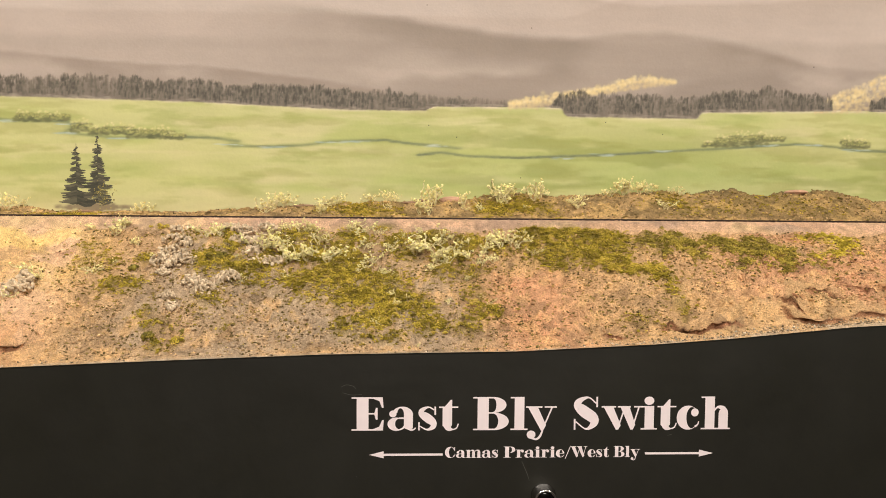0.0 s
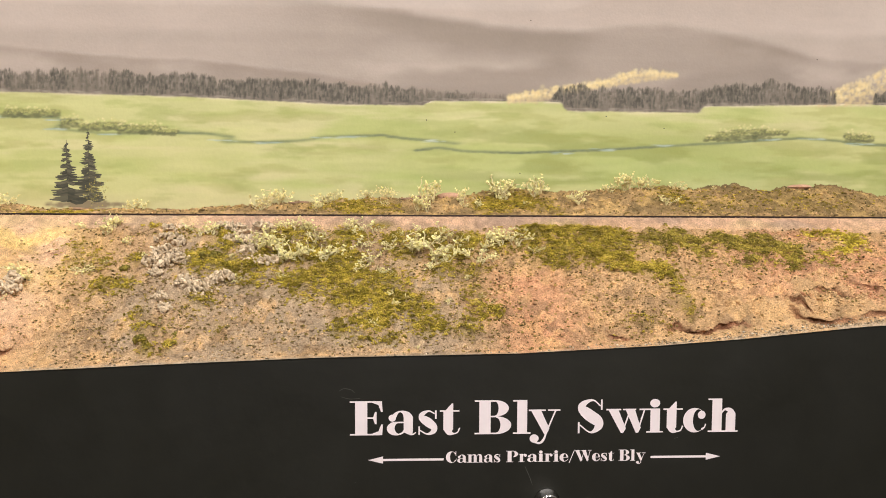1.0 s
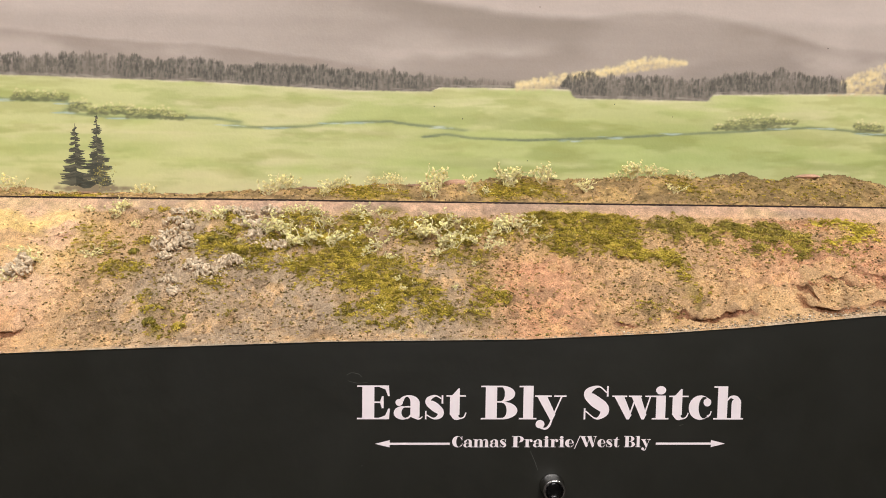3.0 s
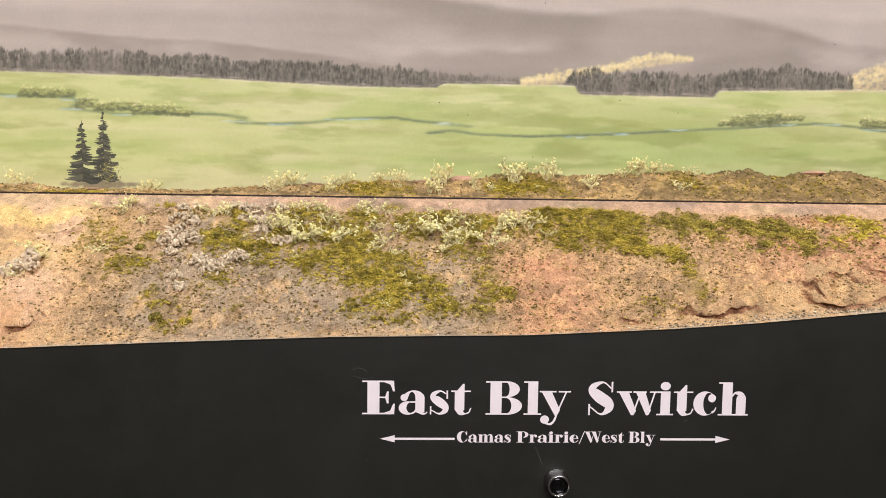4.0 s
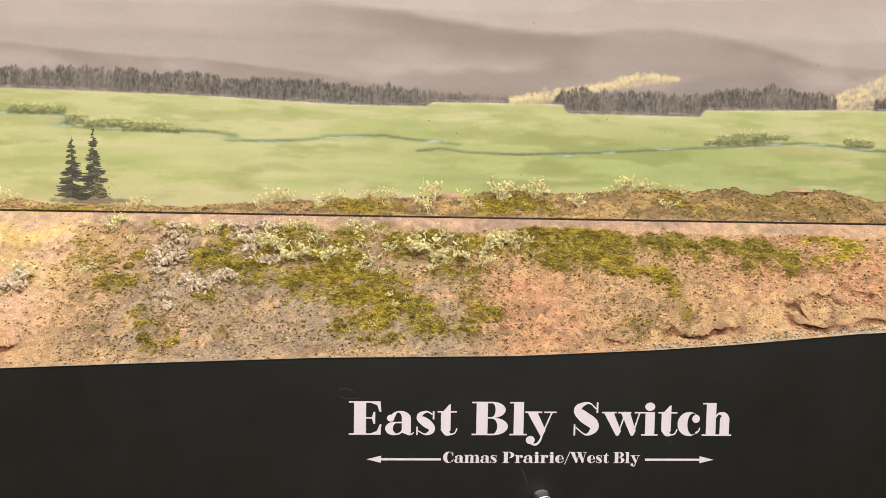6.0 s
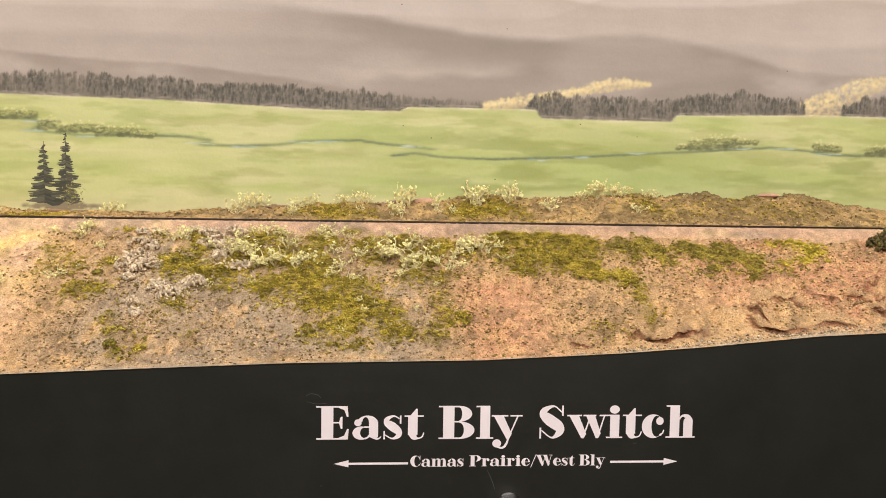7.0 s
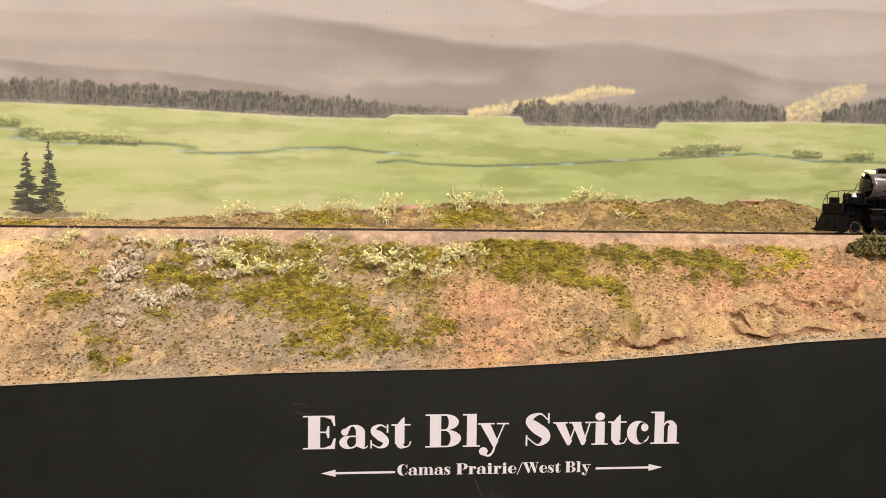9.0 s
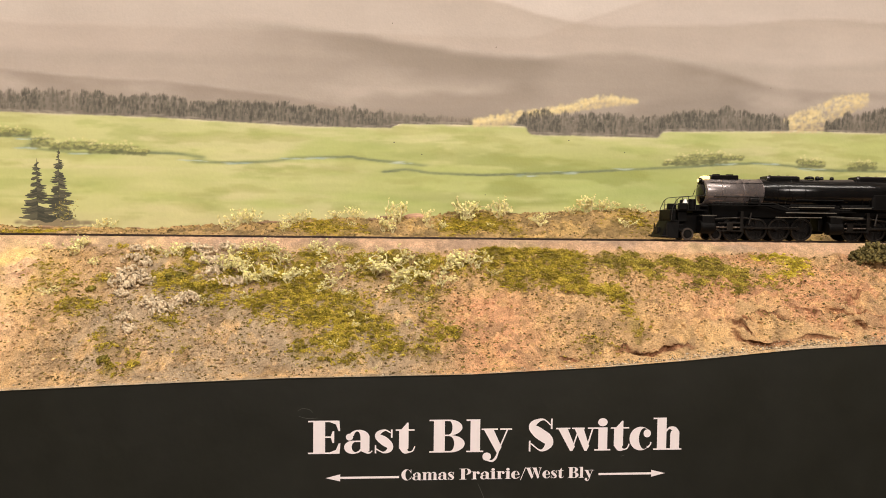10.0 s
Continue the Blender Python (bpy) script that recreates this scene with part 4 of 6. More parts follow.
GLYPHS = glyphs()


def letter(char, x, z, scale, stretch, parent, name="letter"):
    """One cut vinyl letter on the face of the fascia."""
    bm = fresh()
    for k, poly in enumerate(GLYPHS[char][1]):
        verts = [bm.verts.new((x + px * scale * stretch, -0.00012 - 0.0000012 * k, z + py * scale)) for px, py in poly]
        bm.faces.new(verts)
    bmesh.ops.recalc_face_normals(bm, faces=bm.faces)
    for f in bm.faces:
        f.normal_update()
        if f.normal.y > 0:
            f.normal_flip()
    return part(name, bm, M_LETTER, parent)


def lettering():
    title = tagged(new("title_lettering"), "white fat-face serif lettering reading East Bly Switch", "lettering")
    for char, x0, x1 in (("E", 0, 56), ("a", 63.5, 113.5), ("s", 115.5, 154), ("t", 155, 190), ("B", 215.5, 279.5), ("l", 282.5, 313.5), ("y", 310, 365.5), ("S", 394.5, 444), ("w", 446.5, 521), ("i", 518, 548), ("t", 548, 583.5), ("c", 583.5, 625), ("h", 628, 682)):
        letter(char, x0 * UNIT, 0, UNIT, (x1 - x0) / GLYPHS[char][0], title)
    line = tagged(new("direction_lettering"), "small white serif lettering reading Camas Prairie/West Bly", "lettering")
    scale = UNIT * 0.335
    for word, x0, x1 in (("Camas", 166, 262), ("Prairie/", 271, 392), ("West", 391, 462), ("Bly", 470, 518)):
        gap = 2.5
        total = sum(GLYPHS[c][0] + gap for c in word) - gap
        stretch = (x1 - x0) * UNIT / (total * scale)
        x = x0 * UNIT
        for c in word:
            letter(c, x, -0.0178, scale, stretch, line)
            x += (GLYPHS[c][0] + gap) * scale * stretch
    for tip, tail in ((31, 162), (652, 527)):
        side = 1 if tail > tip else -1
        bm = fresh()
        z, k = -0.01555, UNIT
        bm.faces.new([bm.verts.new((px * k, -0.00012, z + pz * k)) for px, pz in ((tail, 2), (tip + side * 24, 2), (tip + side * 24, -2), (tail, -2))])
        bm.faces.new([bm.verts.new((px * k, -0.000125, z + pz * k)) for px, pz in ((tip, 0), (tip + side * 26, 6.5), (tip + side * 26, -6.5))])
        for f in bm.faces:
            f.normal_update()
            if f.normal.y > 0:
                f.normal_flip()
        tagged(part("arrow", bm, M_LETTER), "slim white arrow beside the small lettering", "arrow", "arrows on the fascia")


lettering()


def fascia_marks():
    """Scuffs and a hairline scratch in the dark paint."""
    for pts, w in (([(304, -57), (309, -68), (314, -80), (318, -92)], 1.1), ([(-18, 78), (-10, 82), (2, 80), (8, 75)], 1.0), ([(-16, 68), (0, 64), (18, 65)], 0.9), ([(8, -84), (10, -82)], 1.6), ([(568, -11), (575, -9)], 1.2)):
        bm = fresh()
        for poly in S(*[(x, y, w * (0.6 if k in (0, len(pts) - 1) else 1)) for k, (x, y) in enumerate(pts)]):
            f = bm.faces.new([bm.verts.new((x * UNIT, -0.00008, y * UNIT)) for x, y in poly])
            f.normal_update()
            if f.normal.y > 0:
                f.normal_flip()
        tagged(part("scratch", bm, M_SCRATCH), "faint pale scuff in the dark fascia paint", "scratch", "scuffs on the fascia")


fascia_marks()


def push_button():
    """A chrome barrel with a black recessed lens, let into the fascia."""
    thing = tagged(new("push_button"), "round chrome-rimmed push button with glossy black centre", "button")
    thing.location = (0.1222, 0, -0.0425)
    part("bezel", lathe(fresh(), ((0.0, 0.0079), (-0.0012, 0.0079), (-0.0018, 0.0073), (-0.0085, 0.0071), (-0.0094, 0.0067), (-0.0095, 0.0060), (-0.0090, 0.0056), (-0.0040, 0.0055)), "y", (0, 0, 0), 40), M_CHROME, thing, "polished chrome barrel", smooth=True)
    part("lens", lathe(fresh(), ((-0.0042, 0.0054), (-0.0062, 0.0052), (-0.0072, 0.0040), (-0.0076, 0.0015), (-0.0077, 0.0002)), "y", (0, 0, 0), 32), M_LENS, thing, "glossy black plastic centre", smooth=True)


push_button()


# ---- scatter: crumbs, moss and gravel ----
def blob_shape():
    bm = fresh()
    bmesh.ops.create_icosphere(bm, subdivisions=1, radius=1.0)
    v = np.array([p.co[:] for p in bm.verts])
    f = np.array([[p.index for p in q.verts] for q in bm.faces])
    bm.free()
    return v, f


BLOB_V, BLOB_F = blob_shape()
CHIP_V = np.array(((1, 0, 0), (-1, 0, 0), (0, 1, 0), (0, -1, 0), (0, 0, 1), (0, 0, -1)), float)
CHIP_F = np.array(((0, 2, 4), (2, 1, 4), (1, 3, 4), (3, 0, 4), (2, 0, 5), (1, 2, 5), (3, 1, 5), (0, 3, 5)))


def scatter(name, centres, radii, colours, squash, mat, label, category, rough=0.45, seed=1, chips=False):
    """Many small uneven crumbs in one mesh."""
    shape_v, shape_f = (CHIP_V * 1.15, CHIP_F) if chips else (BLOB_V, BLOB_F)
    rng = np.random.RandomState(seed)
    n = len(centres)
    v = shape_v[None] * (1 + rng.uniform(-rough, rough, (n, len(shape_v), 1)))
    a = rng.uniform(0, 2 * np.pi, n)
    c, s = np.cos(a), np.sin(a)
    v = np.stack([v[..., 0] * c[:, None] - v[..., 1] * s[:, None], v[..., 0] * s[:, None] + v[..., 1] * c[:, None], v[..., 2] * squash], -1)
    v = v * radii[:, None, None] + centres[:, None, :]
    f = shape_f[None] + (np.arange(n) * len(shape_v))[:, None, None]
    me = bpy.data.meshes.new(name)
    me.vertices.add(v.size // 3)
    me.vertices.foreach_set("co", v.astype(np.float32).ravel())
    me.loops.add(f.size)
    me.loops.foreach_set("vertex_index", f.astype(np.int32).ravel())
    me.polygons.add(f.size // 3)
    me.polygons.foreach_set("loop_start", np.arange(0, f.size, 3, dtype=np.int32))
    me.update(calc_edges=True)
    layer = me.color_attributes.new("soil", "FLOAT_COLOR", "POINT")
    layer.data.foreach_set("color", np.concatenate([np.repeat(colours, len(shape_v), 0), np.ones((n * len(shape_v), 1))], 1).astype(np.float32).ravel())
    me.materials.append(mat)
    return tagged(new(name, me), label, category, kind="stuff")


def palette(rng, n, tones, spread=0.30):
    base = np.array([srgb(*t) for t in tones])[rng.randint(0, len(tones), n)]
    return base * rng.uniform(1 - spread, 1 + spread, (n, 1))


def growth(name, spots, tufts, per, r0, r1, size, tones, label, category, seed, squash=0.8):
    """Little domes of crumbs, set where the patches are thick."""
    rng = np.random.RandomState(seed)
    a = np.array(spots)
    weight = a[:, 2] * a[:, 3] * (0.3 + a[:, 4])
    k = rng.choice(len(a), tufts, p=weight / weight.sum())
    x = a[k, 0] + rng.normal(0, 1.0, tufts) * a[k, 2]
    y = a[k, 1] + rng.normal(0, 1.0, tufts) * a[k, 3]
    thick = np.clip(cover(x, y, spots) * 1.8, 0.05, 1) * (0.34 + 0.9 * step(0.28, 0.54, fbm(x * 100, y * 100, seed)))
    keep = (rng.random_sample(tufts) < thick) & (y > 0.004) & (y < BACK_Y - 0.006) & ((y < 0.153) | (y > 0.21))
    x, y, thick = x[keep], y[keep], thick[keep]
    dome = size * rng.uniform(0.55, 1.35, len(x)) * (0.55 + 0.55 * np.clip(thick, 0, 1))
    own = palette(rng, len(x), tones, 0.10) * (0.74 + 0.60 * step(0.25, 0.75, value_noise(x * 260, y * 200, seed + 5)))[:, None]
    x, y, dome, own = np.repeat(x, per), np.repeat(y, per), np.repeat(dome, per), np.repeat(own, per, 0)
    n = len(x)
    angle, u = rng.uniform(0, 2 * np.pi, n), rng.random_sample(n)
    high = dome * 0.9 * np.sqrt(1 - u) * rng.uniform(0.2, 1.0, n)
    base = ground_height(x, y) + relief(x, y)
    x, y = x + dome * 1.15 * np.sqrt(u) * np.cos(angle), y + dome * np.sqrt(u) * np.sin(angle)
    base = np.maximum(base, ground_height(x, y))
    r = rng.uniform(r0, r1, n)
    return scatter(name, np.stack([x, y, base + high], -1), r, own * rng.uniform(0.93, 1.07, (n, 1)), squash, M_TURF, label, category, seed=seed, chips=True)


growth("moss", MOSS, 18000, 10, 0.00026, 0.00062, 0.0020, ((162, 146, 52), (176, 157, 60), (144, 129, 48), (188, 168, 74), (126, 113, 44), (180, 156, 78)), "clumpy olive-green foam moss on the slope", "moss", 11)
growth("dark_moss", OLIVE, 3800, 9, 0.00026, 0.00068, 0.0023, ((152, 138, 62), (170, 152, 68), (130, 118, 56), (184, 164, 78)), "dark olive foam turf below the track", "moss", 12)
growth("yellow_moss", YELLOW, 1300, 10, 0.00025, 0.00060, 0.0017, ((196, 176, 60), (180, 161, 56), (206, 188, 78), (166, 147, 70)), "bright yellow-green foam turf below the track", "moss", 13)
growth("trackside_moss", BACK_MOSS, 4500, 9, 0.00026, 0.00068, 0.0019, ((168, 150, 54), (184, 163, 62), (140, 125, 48), (194, 167, 80), (120, 107, 44)), "olive and ochre turf between track and backdrop", "moss", 14)
STRAY = ((-0.20, 0.09, 0.05, 0.05, 0.35), (-0.13, 0.06, 0.05, 0.05, 0.35), (-0.05, 0.06, 0.05, 0.04, 0.4), (0.07, 0.06, 0.05, 0.05, 0.4), (0.09, 0.10, 0.04, 0.04, 0.4), (0.19, 0.05, 0.05, 0.04, 0.35), (0.27, 0.09, 0.06, 0.03, 0.35), (0.36, 0.08, 0.05, 0.03, 0.25))
growth("stray_moss", STRAY, 7500, 5, 0.00025, 0.00060, 0.0010, ((146, 130, 66), (126, 112, 58), (160, 140, 80), (112, 98, 58)), "stray olive crumbs of foam turf on bare soil", "moss", 16)


def crumbs():
    rng = np.random.RandomState(21)
    n = 110000
    x, y = rng.uniform(-0.46, 0.56, n), rng.uniform(0.004, 0.150, n)
    keep = rng.random_sample(n) < 0.25 + 0.75 * step(0.42, 0.62, fbm(x * 40, y * 40, 22))
    keep &= (x > -0.22) | (rng.random_sample(n) < 0.28)
    x, y = x[keep], y[keep]
    r = 0.00022 + 0.00095 * rng.random_sample(len(x)) ** 3.2
    z = ground_height(x, y) + relief(x, y) + r * 0.15
    tones = ((170, 140, 98), (124, 104, 72), (214, 180, 132), (138, 122, 70), (112, 95, 62), (104, 90, 58))
    own = soil_colours(x, y) * rng.uniform(0.78, 1.2, (len(x), 1))
    own = np.where((rng.random_sample(len(x)) < 0.42)[:, None], palette(rng, len(x), tones), own)
    scatter("soil_crumbs", np.stack([x, y, z], -1), r, own, 0.7, M_TURF, "loose brown and tan soil crumbs", "soil", seed=21, chips=True)
    n = 3600
    x, y = rng.uniform(-0.30, 0.44, n), 0.006 + 0.138 * rng.random_sample(n) ** 1.2
    keep = rng.random_sample(n) < 0.15 + 0.85 * step(0.44, 0.60, fbm(x * 34 + 7, y * 34, 26)) * step(-0.26, -0.17, x)
    x, y = x[keep], y[keep]
    r = 0.0007 + 0.0014 * rng.random_sample(len(x)) ** 2.2
    z = ground_height(x, y) + relief(x, y) - r * 0.1
    scatter("soil_clods", np.stack([x, y, z], -1), r, soil_colours(x, y) * rng.uniform(0.85, 1.12, (len(x), 1)), 0.62, M_TURF, "lumpy tan clods of dried soil", "soil", rough=0.35, seed=27)
    n = 2200
    x, y = rng.uniform(-0.44, 0.60, n), rng.uniform(0.215, BACK_Y - 0.006, n)
    r = 0.0007 + 0.0016 * rng.random_sample(n) ** 2
    z = ground_height(x, y) + relief(x, y) + r * 0.1
    scatter("bank_clods", np.stack([x, y, z], -1), r, soil_colours(x, y) * rng.uniform(0.75, 1.25, (n, 1)), 0.65, M_TURF, "lumpy brown clods on the bank behind the track", "soil", rough=0.35, seed=28)
    n = 7000
    x, y = rng.uniform(-0.46, 0.56, n), rng.uniform(0.205, BACK_Y - 0.004, n)
    r = 0.0003 + 0.0009 * rng.random_sample(n) ** 2
    z = ground_height(x, y) + relief(x, y) + r * 0.35
    scatter("trackside_crumbs", np.stack([x, y, z], -1), r, palette(rng, n, tones + ((190, 158, 104), (150, 132, 76))), 0.8, M_TURF, "coarse brown crumbs behind the track", "soil", seed=23, chips=True)
    n = 4500
    x, y = rng.uniform(-0.46, 0.56, n), rng.uniform(0.150, 0.206, n)
    r = 0.0002 + 0.0003 * rng.random_sample(n)
    z = ground_height(x, y) + relief(x, y) + r * 0.3
    scatter("ballast", np.stack([x, y, z], -1), r, palette(rng, n, ((210, 172, 144), (190, 156, 132), (172, 144, 124), (222, 186, 156)), 0.12), 0.8, M_TURF, "fine pinkish grey track ballast", "ballast", seed=24, chips=True)
    n = 3800
    x, y = rng.uniform(-0.46, 0.56, n), 0.0012 + 0.0045 * rng.random_sample(n) ** 2
    keep = rng.random_sample(n) < 0.12 + 0.88 * step(0.14, 0.24, x)
    x, y = x[keep], y[keep]
    n = len(x)
    r = 0.00020 + 0.00065 * rng.random_sample(n) ** 2.4
    z = ground_height(x, y) + relief(x, y) + r * 0.4
    scatter("edge_gravel", np.stack([x, y, z], -1), r, palette(rng, n, ((190, 174, 148), (154, 138, 112), (112, 98, 78), (216, 202, 176), (136, 120, 94))), 0.8, M_TURF, "grey gravel along the fascia edge", "gravel", seed=25, chips=True)


crumbs()


# ---- shrubs ----
def shrub(seed, height, spread, stems, leaves, wild=0.5):
    """A low bush: bent twigs with small pale leaf clusters."""
    rng = random.Random(seed)
    thing = new("shrub")
    bm = fresh()
    tips = []
    for k in range(stems):
        a = 2 * math.pi * k / stems + rng.uniform(-0.6, 0.6)
        reach = spread * rng.uniform(0.25, 1.0)
        p = Vector((0, 0, -0.001))
        for s in range(4):
            f = (s + 1) / 4
            q = Vector((reach * f * math.cos(a), reach * f * math.sin(a), height * rng.uniform(0.75, 1.0) * f ** 0.8)) + Vector([rng.gauss(0, 0.0009 * wild) for _ in range(3)])
            rod(bm, p, q, 0.00042 * (1.3 - f * 0.6), 5)
            if s > 0:
                tips.append((q, f))
                side = q + Vector((rng.gauss(0, 0.0022), rng.gauss(0, 0.0022), rng.uniform(0, 0.0025)))
                rod(bm, q, side, 0.00028, 4)
                tips.append((side, f))
            p = q
    part("twig_frame", bm, M_TWIG, thing, "pale dry twigs")
    bm = fresh()
    for _ in range(leaves):
        q, f = rng.choice(tips)
        r = rng.uniform(0.0007, 0.0015)
        c = q + Vector((rng.gauss(0, 0.0011), rng.gauss(0, 0.0011), rng.gauss(0.0002, 0.0009)))
        c.z = max(c.z, 0.0004)
        m = Matrix.Translation(c) @ Euler((rng.uniform(0, 3), rng.uniform(0, 3), rng.uniform(0, 3))).to_matrix().to_4x4() @ Matrix.Diagonal((r * 1.05, r * 0.75, r * 0.40, 1))
        made = bmesh.ops.create_icosphere(bm, subdivisions=1, radius=1.0, matrix=m)
        for v in made["verts"]:
            v.co += Vector([rng.gauss(0, r * 0.24) for _ in range(3)])
    part("foliage", bm, M_LEAF, thing, "pale yellow-green leaf clusters")
    return thing


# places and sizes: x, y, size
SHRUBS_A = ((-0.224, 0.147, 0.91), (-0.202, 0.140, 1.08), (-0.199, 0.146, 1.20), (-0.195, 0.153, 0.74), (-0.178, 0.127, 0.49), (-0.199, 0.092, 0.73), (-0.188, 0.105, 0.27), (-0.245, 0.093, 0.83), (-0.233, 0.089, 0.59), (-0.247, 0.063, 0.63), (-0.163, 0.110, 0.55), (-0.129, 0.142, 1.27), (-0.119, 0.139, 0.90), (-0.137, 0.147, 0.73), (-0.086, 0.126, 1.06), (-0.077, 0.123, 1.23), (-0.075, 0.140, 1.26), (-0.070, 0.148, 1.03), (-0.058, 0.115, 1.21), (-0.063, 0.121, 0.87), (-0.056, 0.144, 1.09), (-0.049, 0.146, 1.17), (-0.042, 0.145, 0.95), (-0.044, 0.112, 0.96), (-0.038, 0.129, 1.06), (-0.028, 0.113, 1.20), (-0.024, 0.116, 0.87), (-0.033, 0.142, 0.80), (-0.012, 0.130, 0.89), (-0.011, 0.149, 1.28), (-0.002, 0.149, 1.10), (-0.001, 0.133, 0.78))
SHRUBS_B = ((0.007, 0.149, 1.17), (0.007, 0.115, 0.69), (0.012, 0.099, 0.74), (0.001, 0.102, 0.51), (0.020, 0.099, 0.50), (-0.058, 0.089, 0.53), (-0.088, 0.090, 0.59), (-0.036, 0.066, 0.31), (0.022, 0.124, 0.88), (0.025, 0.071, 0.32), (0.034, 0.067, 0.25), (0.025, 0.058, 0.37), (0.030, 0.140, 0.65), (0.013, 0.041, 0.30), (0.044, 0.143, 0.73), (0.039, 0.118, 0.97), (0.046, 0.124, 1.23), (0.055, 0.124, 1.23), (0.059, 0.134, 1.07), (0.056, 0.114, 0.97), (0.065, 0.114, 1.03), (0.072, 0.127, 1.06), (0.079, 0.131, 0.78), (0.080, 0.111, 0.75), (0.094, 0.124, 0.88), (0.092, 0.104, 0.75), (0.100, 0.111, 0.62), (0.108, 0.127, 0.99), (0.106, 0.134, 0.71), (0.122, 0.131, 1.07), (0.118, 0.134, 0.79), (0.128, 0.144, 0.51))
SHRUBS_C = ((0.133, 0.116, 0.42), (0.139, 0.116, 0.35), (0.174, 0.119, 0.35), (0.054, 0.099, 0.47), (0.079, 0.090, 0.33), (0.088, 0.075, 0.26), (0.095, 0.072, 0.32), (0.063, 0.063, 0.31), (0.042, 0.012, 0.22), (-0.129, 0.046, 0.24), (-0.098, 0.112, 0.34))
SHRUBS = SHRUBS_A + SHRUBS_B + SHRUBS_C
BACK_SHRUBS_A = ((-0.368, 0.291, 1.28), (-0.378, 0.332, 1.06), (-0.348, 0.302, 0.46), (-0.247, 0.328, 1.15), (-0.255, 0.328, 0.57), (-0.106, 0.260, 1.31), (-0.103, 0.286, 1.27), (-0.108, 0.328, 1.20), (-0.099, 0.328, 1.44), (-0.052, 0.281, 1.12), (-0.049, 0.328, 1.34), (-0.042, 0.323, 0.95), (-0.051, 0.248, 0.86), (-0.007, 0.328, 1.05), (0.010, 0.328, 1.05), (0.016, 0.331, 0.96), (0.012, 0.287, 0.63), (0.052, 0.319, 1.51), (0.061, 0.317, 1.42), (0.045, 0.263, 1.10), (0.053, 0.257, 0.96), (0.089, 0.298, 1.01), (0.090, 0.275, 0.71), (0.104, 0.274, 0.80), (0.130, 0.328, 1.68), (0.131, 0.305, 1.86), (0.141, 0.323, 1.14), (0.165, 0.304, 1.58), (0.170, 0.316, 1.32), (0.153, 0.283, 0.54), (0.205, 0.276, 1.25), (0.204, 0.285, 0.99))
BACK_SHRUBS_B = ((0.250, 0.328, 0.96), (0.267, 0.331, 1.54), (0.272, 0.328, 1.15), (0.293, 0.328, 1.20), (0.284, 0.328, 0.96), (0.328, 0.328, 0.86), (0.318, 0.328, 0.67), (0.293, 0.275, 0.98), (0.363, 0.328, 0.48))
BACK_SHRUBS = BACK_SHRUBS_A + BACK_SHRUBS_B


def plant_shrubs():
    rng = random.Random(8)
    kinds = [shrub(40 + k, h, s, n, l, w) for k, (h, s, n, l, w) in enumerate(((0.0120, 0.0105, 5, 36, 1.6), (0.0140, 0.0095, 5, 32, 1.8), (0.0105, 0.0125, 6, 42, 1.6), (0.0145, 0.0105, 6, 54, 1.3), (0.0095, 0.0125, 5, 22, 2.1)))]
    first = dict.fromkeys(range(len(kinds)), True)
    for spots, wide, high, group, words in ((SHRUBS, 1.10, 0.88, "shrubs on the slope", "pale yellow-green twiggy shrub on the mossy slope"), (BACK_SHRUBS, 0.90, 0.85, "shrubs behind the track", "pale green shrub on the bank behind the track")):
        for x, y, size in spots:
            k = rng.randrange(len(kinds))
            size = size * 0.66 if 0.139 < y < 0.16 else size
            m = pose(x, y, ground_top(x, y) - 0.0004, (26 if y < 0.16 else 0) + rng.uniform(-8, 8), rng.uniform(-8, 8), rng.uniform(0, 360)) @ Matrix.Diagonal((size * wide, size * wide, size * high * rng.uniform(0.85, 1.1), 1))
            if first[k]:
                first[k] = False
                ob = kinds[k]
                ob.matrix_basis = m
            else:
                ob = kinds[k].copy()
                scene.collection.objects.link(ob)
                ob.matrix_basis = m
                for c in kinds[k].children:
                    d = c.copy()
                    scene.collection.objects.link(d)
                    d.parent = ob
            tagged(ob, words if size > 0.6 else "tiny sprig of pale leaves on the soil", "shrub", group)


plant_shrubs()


def lichen(seed, size, flat, mat, count=26, knob=0.0013):
    """A clump of rounded foam or lichen knobs."""
    rng = random.Random(seed)
    bm = fresh()
    for _ in range(count):
        a, r = rng.uniform(0, 2 * math.pi), size * math.sqrt(rng.random())
        c = Vector((r * math.cos(a) * 1.25, r * math.sin(a) * 1.05, math.sqrt(max(0.0, size * size - r * r)) * flat * rng.uniform(0.25, 1.0)))
        k = knob * rng.uniform(0.6, 1.35)
        made = bmesh.ops.create_icosphere(bm, subdivisions=2, radius=1.0, matrix=Matrix.Translation(c) @ Euler((rng.random() * 3, rng.random() * 3, rng.random() * 3)).to_matrix().to_4x4() @ Matrix.Diagonal((k * 1.8, k * 0.85, k * 0.75, 1)))
        for v in made["verts"]:
            v.co += Vector([rng.gauss(0, k * 0.26) for _ in range(3)])
    return part("lichen_clump", bm, mat, smooth=True)


